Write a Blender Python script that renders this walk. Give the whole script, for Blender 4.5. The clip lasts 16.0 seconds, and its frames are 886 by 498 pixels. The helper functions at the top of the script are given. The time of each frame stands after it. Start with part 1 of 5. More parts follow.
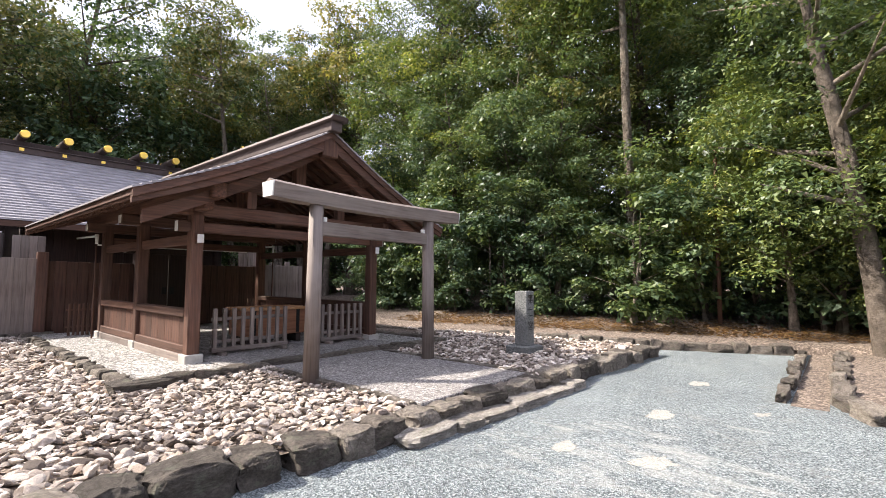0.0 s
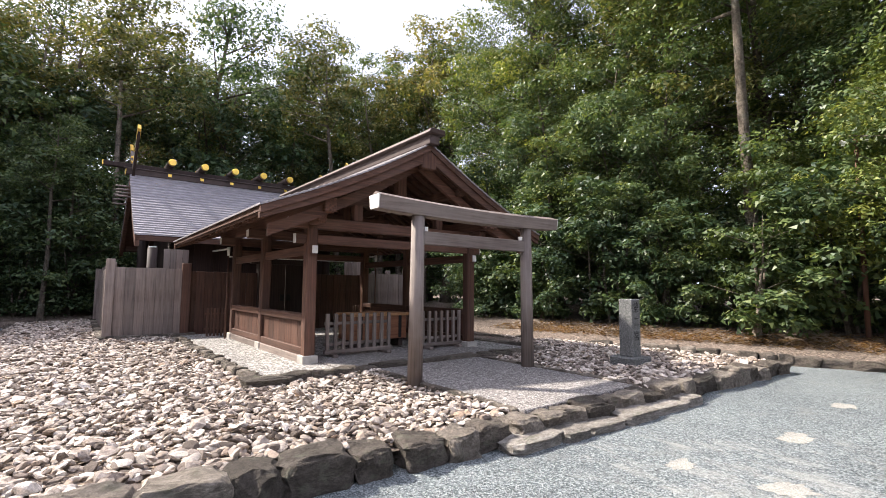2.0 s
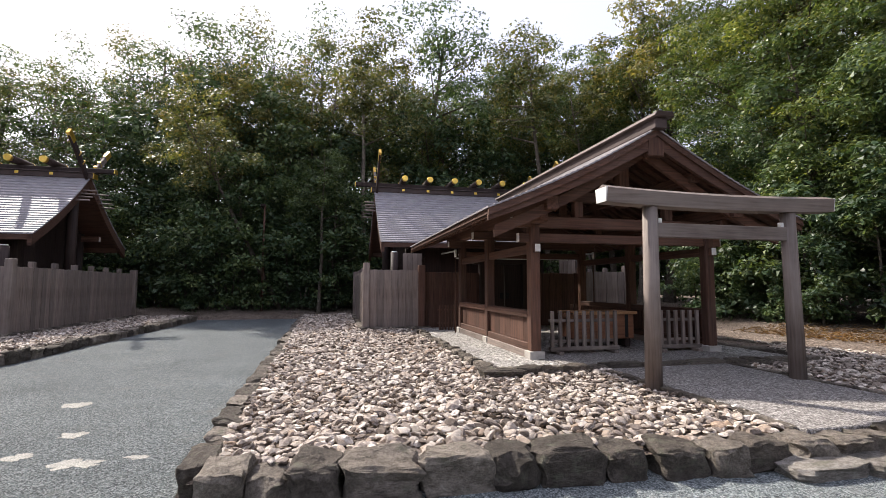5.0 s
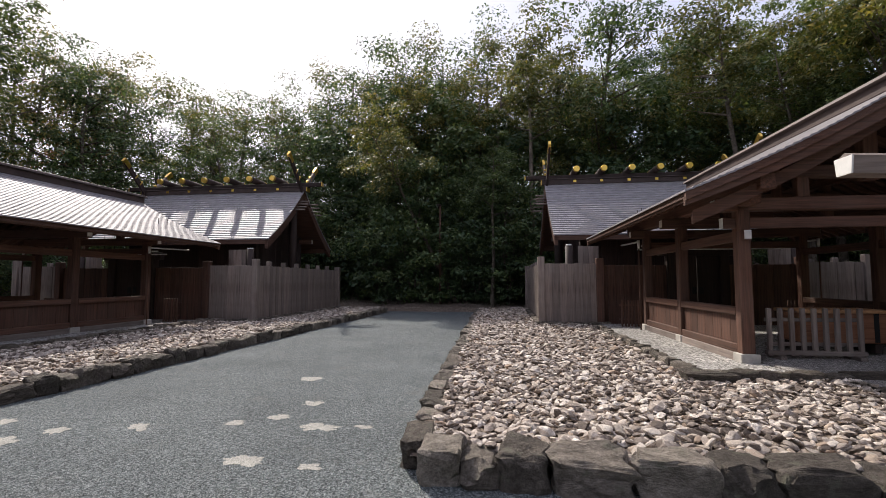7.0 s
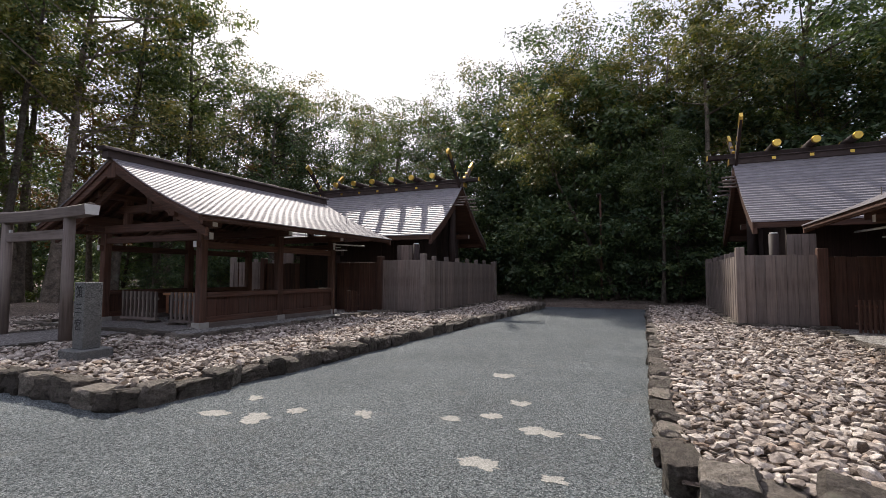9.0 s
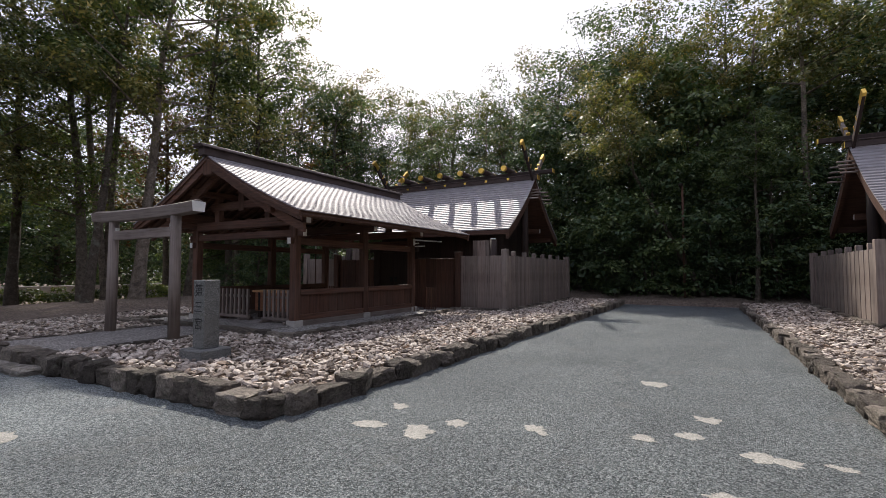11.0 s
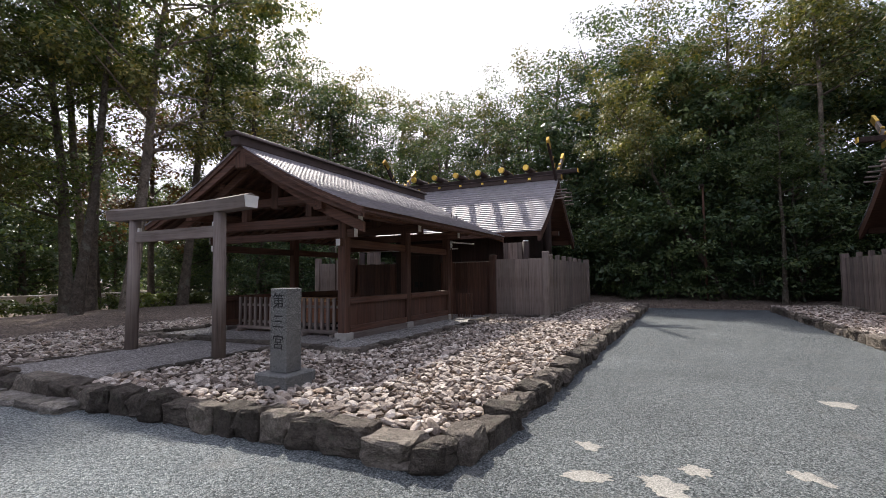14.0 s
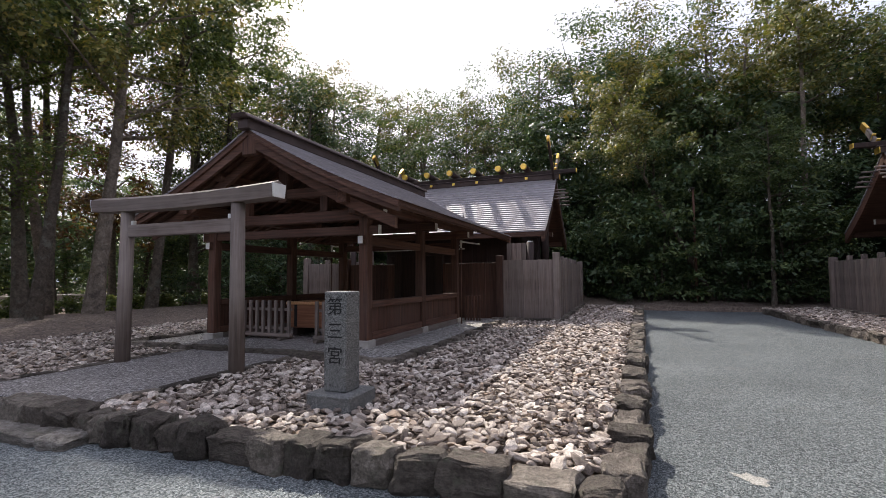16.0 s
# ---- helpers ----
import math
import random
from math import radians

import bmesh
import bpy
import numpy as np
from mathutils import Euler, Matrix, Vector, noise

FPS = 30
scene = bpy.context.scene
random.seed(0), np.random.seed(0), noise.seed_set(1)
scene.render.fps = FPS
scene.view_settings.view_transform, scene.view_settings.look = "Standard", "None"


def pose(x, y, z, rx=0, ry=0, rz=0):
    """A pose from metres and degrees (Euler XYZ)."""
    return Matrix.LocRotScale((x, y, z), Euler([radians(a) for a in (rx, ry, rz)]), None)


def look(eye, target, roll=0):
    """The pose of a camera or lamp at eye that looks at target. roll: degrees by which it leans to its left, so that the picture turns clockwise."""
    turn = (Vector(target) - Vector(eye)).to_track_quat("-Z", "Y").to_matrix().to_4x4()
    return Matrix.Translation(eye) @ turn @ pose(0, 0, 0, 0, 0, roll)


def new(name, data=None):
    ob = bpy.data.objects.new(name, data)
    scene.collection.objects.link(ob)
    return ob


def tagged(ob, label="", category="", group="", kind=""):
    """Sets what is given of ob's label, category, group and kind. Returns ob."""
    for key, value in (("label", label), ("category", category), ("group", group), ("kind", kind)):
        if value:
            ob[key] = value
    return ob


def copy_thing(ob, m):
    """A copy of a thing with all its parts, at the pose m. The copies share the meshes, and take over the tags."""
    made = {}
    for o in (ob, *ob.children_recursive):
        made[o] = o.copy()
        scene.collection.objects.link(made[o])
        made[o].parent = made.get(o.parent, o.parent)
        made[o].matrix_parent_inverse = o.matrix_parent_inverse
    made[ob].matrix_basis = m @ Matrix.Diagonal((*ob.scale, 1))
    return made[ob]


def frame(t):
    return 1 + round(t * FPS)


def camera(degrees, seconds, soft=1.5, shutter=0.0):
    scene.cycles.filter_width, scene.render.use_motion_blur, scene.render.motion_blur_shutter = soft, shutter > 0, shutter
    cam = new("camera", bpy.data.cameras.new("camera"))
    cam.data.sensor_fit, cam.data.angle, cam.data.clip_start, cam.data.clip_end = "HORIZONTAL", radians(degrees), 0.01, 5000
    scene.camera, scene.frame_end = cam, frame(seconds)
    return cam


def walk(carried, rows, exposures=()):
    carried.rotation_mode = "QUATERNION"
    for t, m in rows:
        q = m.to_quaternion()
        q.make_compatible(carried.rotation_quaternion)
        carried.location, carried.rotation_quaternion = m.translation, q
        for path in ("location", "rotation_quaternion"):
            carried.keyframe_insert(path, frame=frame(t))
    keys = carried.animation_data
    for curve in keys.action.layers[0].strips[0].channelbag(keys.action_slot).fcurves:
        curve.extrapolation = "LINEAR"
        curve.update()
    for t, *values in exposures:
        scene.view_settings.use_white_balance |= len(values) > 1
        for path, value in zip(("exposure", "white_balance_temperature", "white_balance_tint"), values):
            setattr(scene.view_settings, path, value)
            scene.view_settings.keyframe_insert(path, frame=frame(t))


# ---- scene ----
cam = camera(87.2, 16.0, 0.6)
PATH = [
    (0, (-0.153, 0.243, 1.64), (-1.449, 1.761, 1.77), 0.4),
    (0.5, (-0.146, 0.234, 1.633), (-1.501, 1.698, 1.77), 0.4),
    (1, (-0.149, 0.211, 1.631), (-1.568, 1.613, 1.773), 0.4),
    (1.5, (-0.149, 0.175, 1.624), (-1.642, 1.497, 1.777), 0.4),
    (2, (-0.15, 0.129, 1.621), (-1.72, 1.357, 1.784), 0.4),
    (2.5, (-0.144, 0.074, 1.615), (-1.79, 1.198, 1.785), 0.4),
    (3, (-0.157, 0.021, 1.612), (-1.875, 1.031, 1.784), 0.4),
    (3.5, (-0.17, -0.021, 1.595), (-1.958, 0.858, 1.772), 0.4),
    (4, (-0.19, -0.073, 1.577), (-2.04, 0.665, 1.755), 0.4),
    (4.2, (-0.197, -0.091, 1.579), (-2.069, 0.591, 1.753), 0.4),
    (6.3, (-0.219, -0.301, 1.566), (-2.214, -0.289, 1.712), -0.2),
    (6.5, (-0.212, -0.33, 1.557), (-2.205, -0.392, 1.702), -0.1),
    (7, (-0.224, -0.425, 1.554), (-2.203, -0.677, 1.69), -0.1),
    (7.5, (-0.309, -0.561, 1.551), (-2.256, -1.003, 1.678), -0.1),
    (8, (-0.395, -0.761, 1.56), (-2.301, -1.357, 1.678), 0.0),
    (8.5, (-0.44, -1.002, 1.535), (-2.302, -1.723, 1.649), 0.0),
    (9, (-0.43, -1.32, 1.54), (-2.249, -2.145, 1.653), 0.1),
    (9.5, (-0.466, -1.663, 1.517), (-2.244, -2.573, 1.627), 0.1),
    (10, (-0.489, -2.006, 1.542), (-2.238, -2.97, 1.647), 0.0),
    (10.2, (-0.467, -2.158, 1.551), (-2.207, -3.138, 1.65), 0.1),
    (12.5, (-0.34, -3.993, 1.55), (-2.081, -4.973, 1.64), -0.4),
    (13, (-0.36, -4.381, 1.575), (-2.117, -5.332, 1.665), -0.5),
    (13.5, (-0.356, -4.782, 1.579), (-2.134, -5.691, 1.678), -0.6),
    (14, (-0.4, -5.179, 1.559), (-2.194, -6.055, 1.674), -0.6),
    (14.5, (-0.466, -5.59, 1.571), (-2.279, -6.426, 1.696), -0.6),
    (15, (-0.458, -5.972, 1.587), (-2.292, -6.761, 1.707), -0.6),
    (15.5, (-0.511, -6.387, 1.578), (-2.359, -7.144, 1.694), -0.5),
    (16, (-0.576, -6.769, 1.569), (-2.435, -7.496, 1.689), -0.4),
]
EXPOSURES = [(0.0, 1.56), (2.0, 1.42), (4.0, 1.2), (7.0, 0.48), (10.0, 0.42), (13.0, 0.62), (16.0, 0.78)]
walk(cam, [(t, look(eye, target, roll)) for t, eye, target, roll in PATH], EXPOSURES)

# ---- world and sun ----
world = bpy.data.worlds.new("sky")
scene.world = world
world.use_nodes = True
wn = world.node_tree.nodes
bg = wn["Background"]
sky = wn.new("ShaderNodeTexSky")
sky.sky_type, sky.sun_disc = "NISHITA", False
sky.sun_elevation, sky.sun_rotation = radians(43.7), radians(-128.4)
sky.air_density, sky.dust_density, sky.ozone_density = 1.0, 6.0, 1.0
veil = wn.new("ShaderNodeMix")          # thin bright cloud over the blue
veil.data_type = "RGBA"
veil.inputs[0].default_value, veil.inputs[7].default_value = 0.6, (7.9, 8.1, 10.3, 1)
world.node_tree.links.new(sky.outputs[0], veil.inputs[6])
world.node_tree.links.new(veil.outputs[2], bg.inputs[0])
bg.inputs[1].default_value = 0.09
sun = new("sun", bpy.data.lights.new("sun", "SUN"))
sun.data.energy, sun.data.angle, sun.data.color = 3.8, radians(1.8), (1.0, 0.935, 0.85)
sun.matrix_world = look((-24.6, -19.5, 30.0), (0, 0, 0))


# ---- materials ----
def mat(name, rough=0.8, metal=0.0):
    m = bpy.data.materials.new(name)
    m.use_nodes = True
    p = m.node_tree.nodes["Principled BSDF"]
    p.inputs["Roughness"].default_value, p.inputs["Metallic"].default_value = rough, metal
    p.inputs["Specular IOR Level"].default_value = 0.3
    return m, m.node_tree.nodes, m.node_tree.links, p


def ramp(n, stops):
    r = n.new("ShaderNodeValToRGB")
    e = r.color_ramp.elements
    while len(e) < len(stops):
        e.new(0.5)
    for k, (pos, c) in enumerate(stops):
        e[k].position, e[k].color = pos, (*c, 1)
    return r


def noise_node(n, l, vec, scale, detail=4, rough=0.6):
    t = n.new("ShaderNodeTexNoise")
    t.inputs["Scale"].default_value, t.inputs["Detail"].default_value, t.inputs["Roughness"].default_value = scale, detail, rough
    l.new(vec, t.inputs["Vector"])
    return t


def mixed(n, l, a, b, fac, mode="MIX"):
    x = n.new("ShaderNodeMix")
    x.data_type, x.blend_type = "RGBA", mode
    for sock, v in ((x.inputs[0], fac), (x.inputs[6], a), (x.inputs[7], b)):
        if isinstance(v, (int, float)):
            sock.default_value = v
        elif isinstance(v, tuple):
            sock.default_value = (*v, 1)
        else:
            l.new(v, sock)
    return x.outputs[2]


def bump(n, l, p, height, strength, dist):
    b = n.new("ShaderNodeBump")
    b.inputs["Strength"].default_value, b.inputs["Distance"].default_value = strength, dist
    l.new(height, b.inputs["Height"])
    l.new(b.outputs[0], p.inputs["Normal"])


def coords(n, l, scale=(1, 1, 1), jitter=True):
    tc = n.new("ShaderNodeTexCoord")
    mp = n.new("ShaderNodeMapping")
    mp.inputs["Scale"].default_value = scale
    l.new(tc.outputs["Object"], mp.inputs["Vector"])
    if jitter:
        oi = n.new("ShaderNodeObjectInfo")
        mu = n.new("ShaderNodeMath")
        mu.operation = "MULTIPLY"
        mu.inputs[1].default_value = 37.0
        l.new(oi.outputs["Random"], mu.inputs[0])
        l.new(mu.outputs[0], mp.inputs["Location"])
    return mp.outputs[0], tc.outputs["Object"]


def wood(name, grain, dark, light, grey, grey_amount, rough=0.7):
    """Weathered timber with its grain along one axis (0 x, 1 y, 2 z)."""
    m, n, l, p = mat(name, rough)
    sc = [26.0, 26.0, 26.0]
    sc[grain] = 1.1
    v, ob = coords(n, l, tuple(sc))
    fine = noise_node(n, l, v, 1.0, 6, 0.65)
    r = ramp(n, [(0.3, dark), (0.7, light)])
    l.new(fine.outputs[0], r.inputs[0])
    big = noise_node(n, l, ob, 1.3, 3)
    gr = ramp(n, [(0.35, (0, 0, 0)), (0.75, (1, 1, 1))])
    l.new(big.outputs[0], gr.inputs[0])
    g = n.new("ShaderNodeMath")
    g.operation = "MULTIPLY"
    g.inputs[1].default_value = grey_amount
    l.new(gr.outputs[0], g.inputs[0])
    base = mixed(n, l, r.outputs[0], grey, g.outputs[0])
    oi = n.new("ShaderNodeObjectInfo")
    vr = ramp(n, [(0, (0.72, 0.72, 0.72)), (1, (1.15, 1.12, 1.1))])
    l.new(oi.outputs["Random"], vr.inputs[0])
    l.new(mixed(n, l, base, vr.outputs[0], 1.0, "MULTIPLY"), p.inputs["Base Color"])
    bump(n, l, p, fine.outputs[0], 0.35, 0.006)
    return m


BROWN = [wood("timber_brown_" + "xyz"[a], a, (0.05, 0.024, 0.017), (0.17, 0.083, 0.054), (0.165, 0.12, 0.1), 0.3) for a in range(3)]
GREY = [wood("timber_grey_" + "xyz"[a], a, (0.10, 0.076, 0.066), (0.27, 0.215, 0.185), (0.32, 0.28, 0.25), 0.6) for a in range(3)]
RED = wood("timber_red", 2, (0.045, 0.022, 0.016), (0.14, 0.066, 0.044), (0.13, 0.09, 0.072), 0.4, 0.6)
DARK = wood("timber_dark", 2, (0.022, 0.014, 0.012), (0.055, 0.034, 0.028), (0.06, 0.05, 0.045), 0.3)
REDBOX = wood("timber_box", 1, (0.16, 0.065, 0.035), (0.3, 0.14, 0.075), (0.25, 0.13, 0.08), 0.2, 0.45)
FRESH = wood("timber_fresh", 0, (0.33, 0.16, 0.07), (0.52, 0.29, 0.14), (0.4, 0.25, 0.15), 0.2, 0.5)


def plain(name, color, rough, metal=0.0, vary=0.25, scale=9.0, relief=0.15):
    m, n, l, p = mat(name, rough, metal)
    v, ob = coords(n, l)
    a = noise_node(n, l, v, scale, 5)
    r = ramp(n, [(0.25, tuple(c * (1 - vary) for c in color)), (0.75, tuple(min(1, c * (1 + vary)) for c in color))])
    l.new(a.outputs[0], r.inputs[0])
    l.new(r.outputs[0], p.inputs["Base Color"])
    bump(n, l, p, a.outputs[0], relief, 0.01)
    return m


GOLD = plain("gilt_metal", (0.85, 0.56, 0.12), 0.32, 1.0, 0.15)
CAP = plain("white_cap_paint", (0.74, 0.72, 0.68), 0.6, 0.0, 0.1)
ROOF = plain("copper_sheet_brown", (0.31, 0.288, 0.3), 0.58, 0.25, 0.25, 3.0, 0.012)
RIDGE = plain("dark_copper_sheet", (0.085, 0.062, 0.056), 0.62, 0.2, 0.25, 3.0, 0.05)
CONCRETE = plain("pale_stone_sill", (0.42, 0.39, 0.35), 0.85, 0.0, 0.25, 7.0)
INK = plain("black_ink", (0.012, 0.012, 0.012), 0.6)
PAPER_WHITE = plain("white_enamel", (0.75, 0.75, 0.72), 0.4)


def speckled(name, stops, scale, rough, relief, dist, stain=None):
    """Grit of many small stones: cell colours, cell relief and broad stains."""
    m, n, l, p = mat(name, rough)
    v, ob = coords(n, l, jitter=False)
    vo = n.new("ShaderNodeTexVoronoi")
    vo.inputs["Scale"].default_value = scale
    l.new(v, vo.inputs["Vector"])
    sep = n.new("ShaderNodeSeparateColor")
    l.new(vo.outputs["Color"], sep.inputs[0])
    r = ramp(n, stops)
    l.new(sep.outputs[0], r.inputs[0])
    broad = noise_node(n, l, ob, 0.55, 5, 0.65)
    br = ramp(n, [(0.3, (0.78, 0.78, 0.78)), (0.7, (1.12, 1.12, 1.1))])
    l.new(broad.outputs[0], br.inputs[0])
    c = mixed(n, l, r.outputs[0], br.outputs[0], 1.0, "MULTIPLY")
    mid = noise_node(n, l, ob, scale * 0.28, 3, 0.7)
    dr = ramp(n, [(0.32, (0.62, 0.62, 0.62)), (0.68, (1.36, 1.36, 1.36))])
    l.new(mid.outputs[0], dr.inputs[0])
    c = mixed(n, l, c, dr.outputs[0], 1.0, "MULTIPLY")
    if stain:
        s1 = noise_node(n, l, ob, 1.7, 6, 0.7)
        sr = ramp(n, [(0.56, (0, 0, 0)), (0.72, (0.6, 0.6, 0.6))])
        l.new(s1.outputs[0], sr.inputs[0])
        c = mixed(n, l, c, stain, sr.outputs[0])
    l.new(c, p.inputs["Base Color"])
    bump(n, l, p, vo.outputs["Distance"], relief, dist)
    return m


GRAVEL = speckled("blue_grey_gravel", [(0.0, (0.055, 0.064, 0.067)), (0.5, (0.213, 0.246, 0.252)), (1.0, (0.54, 0.57, 0.572))], 96, 0.9, 1.0, 0.022, (0.3, 0.3, 0.28))


def shade_and_dapples(m):
    """Shade on the path between the beds, painted as a darker, ragged-bordered strip."""
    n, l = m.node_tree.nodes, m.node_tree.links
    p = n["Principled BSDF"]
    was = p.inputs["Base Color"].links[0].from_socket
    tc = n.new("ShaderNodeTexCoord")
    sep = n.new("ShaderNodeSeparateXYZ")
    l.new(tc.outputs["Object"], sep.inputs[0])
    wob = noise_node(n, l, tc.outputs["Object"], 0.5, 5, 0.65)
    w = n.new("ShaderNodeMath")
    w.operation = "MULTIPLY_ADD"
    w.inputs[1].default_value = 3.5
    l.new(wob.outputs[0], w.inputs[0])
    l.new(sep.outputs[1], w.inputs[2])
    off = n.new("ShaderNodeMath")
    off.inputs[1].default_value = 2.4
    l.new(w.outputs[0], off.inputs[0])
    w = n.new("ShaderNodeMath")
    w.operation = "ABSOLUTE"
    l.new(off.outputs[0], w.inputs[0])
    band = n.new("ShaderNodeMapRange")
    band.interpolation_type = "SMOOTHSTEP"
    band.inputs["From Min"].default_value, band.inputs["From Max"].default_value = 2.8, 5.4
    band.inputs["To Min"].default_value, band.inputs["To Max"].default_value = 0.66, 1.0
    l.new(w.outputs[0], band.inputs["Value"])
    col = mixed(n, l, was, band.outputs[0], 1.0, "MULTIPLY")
    # sun dapples before the first shrine, painted into the grit as pale ragged streaks
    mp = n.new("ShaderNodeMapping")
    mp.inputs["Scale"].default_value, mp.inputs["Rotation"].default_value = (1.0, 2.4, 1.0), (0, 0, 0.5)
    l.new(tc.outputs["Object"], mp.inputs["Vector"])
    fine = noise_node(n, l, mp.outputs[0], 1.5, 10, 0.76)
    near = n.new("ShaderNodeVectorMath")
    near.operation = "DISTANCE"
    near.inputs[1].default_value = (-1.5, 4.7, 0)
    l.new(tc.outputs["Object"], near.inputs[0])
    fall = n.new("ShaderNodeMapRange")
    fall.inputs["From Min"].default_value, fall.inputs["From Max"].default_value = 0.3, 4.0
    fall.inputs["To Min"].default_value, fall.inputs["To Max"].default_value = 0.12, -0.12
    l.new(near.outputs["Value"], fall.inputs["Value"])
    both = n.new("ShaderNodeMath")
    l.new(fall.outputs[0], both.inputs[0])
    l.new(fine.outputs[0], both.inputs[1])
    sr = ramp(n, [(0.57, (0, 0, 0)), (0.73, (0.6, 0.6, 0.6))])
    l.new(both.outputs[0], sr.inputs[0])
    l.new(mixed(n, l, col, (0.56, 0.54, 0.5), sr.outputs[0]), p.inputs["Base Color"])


shade_and_dapples(GRAVEL)
WALKSTONE = speckled("washed_pebble_concrete", [(0.0, (0.1, 0.09, 0.083)), (0.6, (0.24, 0.218, 0.205)), (1.0, (0.46, 0.43, 0.41))], 60, 0.85, 0.7, 0.012)
WHITEGRAVEL = speckled("white_gravel", [(0.0, (0.12, 0.11, 0.1)), (0.5, (0.33, 0.31, 0.29)), (1.0, (0.6, 0.57, 0.54))], 34, 0.85, 0.9, 0.03)
GRANITE = speckled("grey_granite", [(0.0, (0.03, 0.03, 0.03)), (0.45, (0.13, 0.13, 0.125)), (1.0, (0.3, 0.3, 0.29))], 150, 0.75, 0.2, 0.004)
DIRT = speckled("bare_earth", [(0.0, (0.08, 0.06, 0.047)), (0.6, (0.175, 0.135, 0.107)), (1.0, (0.31, 0.245, 0.2))], 34, 0.95, 0.6, 0.03, (0.2, 0.165, 0.135))
# pale grit colour that stands in for sunlight falling on the gravel
FLECK = speckled("painted_sun_fleck", [(0.0, (0.16, 0.155, 0.14)), (0.4, (0.31, 0.3, 0.27)), (1.0, (0.45, 0.43, 0.39))], 170, 0.9, 0.4, 0.006)


def stone_material(name, stops, island, moss=None, scale=7.0, relief=0.5):
    m, n, l, p = mat(name, 0.85)
    v, ob = coords(n, l)
    if island:
        src = n.new("ShaderNodeNewGeometry").outputs["Random Per Island"]
    else:
        src = n.new("ShaderNodeObjectInfo").outputs["Random"]
    r = ramp(n, stops)
    l.new(src, r.inputs[0])
    a = noise_node(n, l, v if not island else ob, scale, 6, 0.7)
    ar = ramp(n, [(0.28, (0.45, 0.43, 0.41)), (0.72, (1.4, 1.4, 1.38))])
    l.new(a.outputs[0], ar.inputs[0])
    c = mixed(n, l, r.outputs[0], ar.outputs[0], 1.0, "MULTIPLY")
    grit = noise_node(n, l, ob, 34.0 if scale > 8 else 11.0, 7, 0.78)
    gr = ramp(n, [(0.36, (0.66, 0.64, 0.61)), (0.62, (1.42, 1.41, 1.39))])
    l.new(grit.outputs[0], gr.inputs[0])
    c = mixed(n, l, c, gr.outputs[0], 1.0, "MULTIPLY")
    if moss:
        b = noise_node(n, l, v, 2.6, 5, 0.7)
        mr = ramp(n, [(0.55, (0, 0, 0)), (0.68, (0.8, 0.8, 0.8))])
        l.new(b.outputs[0], mr.inputs[0])
        c = mixed(n, l, c, moss, mr.outputs[0])
    l.new(c, p.inputs["Base Color"])
    if island is None or relief > 0.8:
        crack = n.new("ShaderNodeTexVoronoi")
        crack.feature = "DISTANCE_TO_EDGE"
        crack.inputs["Scale"].default_value = scale * 0.9
        l.new(a.outputs["Color"], crack.inputs["Vector"])
        add = n.new("ShaderNodeMath")
        l.new(a.outputs[0], add.inputs[0])
        l.new(crack.outputs[0], add.inputs[1])
        rough_add = n.new("ShaderNodeMath")
        l.new(add.outputs[0], rough_add.inputs[0])
        l.new(grit.outputs[0], rough_add.inputs[1])
        add = rough_add
        bump(n, l, p, add.outputs[0], 1.0, 0.045)
    else:
        bump(n, l, p, grit.outputs[0], relief, 0.02)
    return m


PEBBLE_STOPS = [(0.0, (0.1, 0.08, 0.068)), (0.2, (0.22, 0.18, 0.155)), (0.5, (0.41, 0.355, 0.315)), (0.85, (0.65, 0.59, 0.535)), (0.94, (0.33, 0.245, 0.185)), (1.0, (0.45, 0.4, 0.35))]
PEBBLE = stone_material("river_pebble", PEBBLE_STOPS, False, None, 16, 0.6)
PEBBLES = stone_material("river_pebbles", PEBBLE_STOPS, True, None, 16, 0.6)
ROCK = stone_material("kerb_rock", [(0.0, (0.08, 0.068, 0.058)), (0.5, (0.165, 0.14, 0.12)), (1.0, (0.3, 0.262, 0.225))], False, (0.17, 0.165, 0.12), 3.2, 1.0)
STEPROCK = stone_material("step_rock", [(0.0, (0.27, 0.245, 0.22)), (1.0, (0.42, 0.385, 0.35))], False, (0.2, 0.19, 0.14), 3.2, 1.0)
BARK = stone_material("tree_bark", [(0.0, (0.07, 0.055, 0.042)), (1.0, (0.15, 0.125, 0.1))], False, (0.2, 0.2, 0.16), 5.0, 0.9)
PALEBARK = stone_material("pale_bark", [(0.0, (0.12, 0.098, 0.08)), (1.0, (0.24, 0.2, 0.165))], False, (0.07, 0.06, 0.048), 3.0, 0.9)


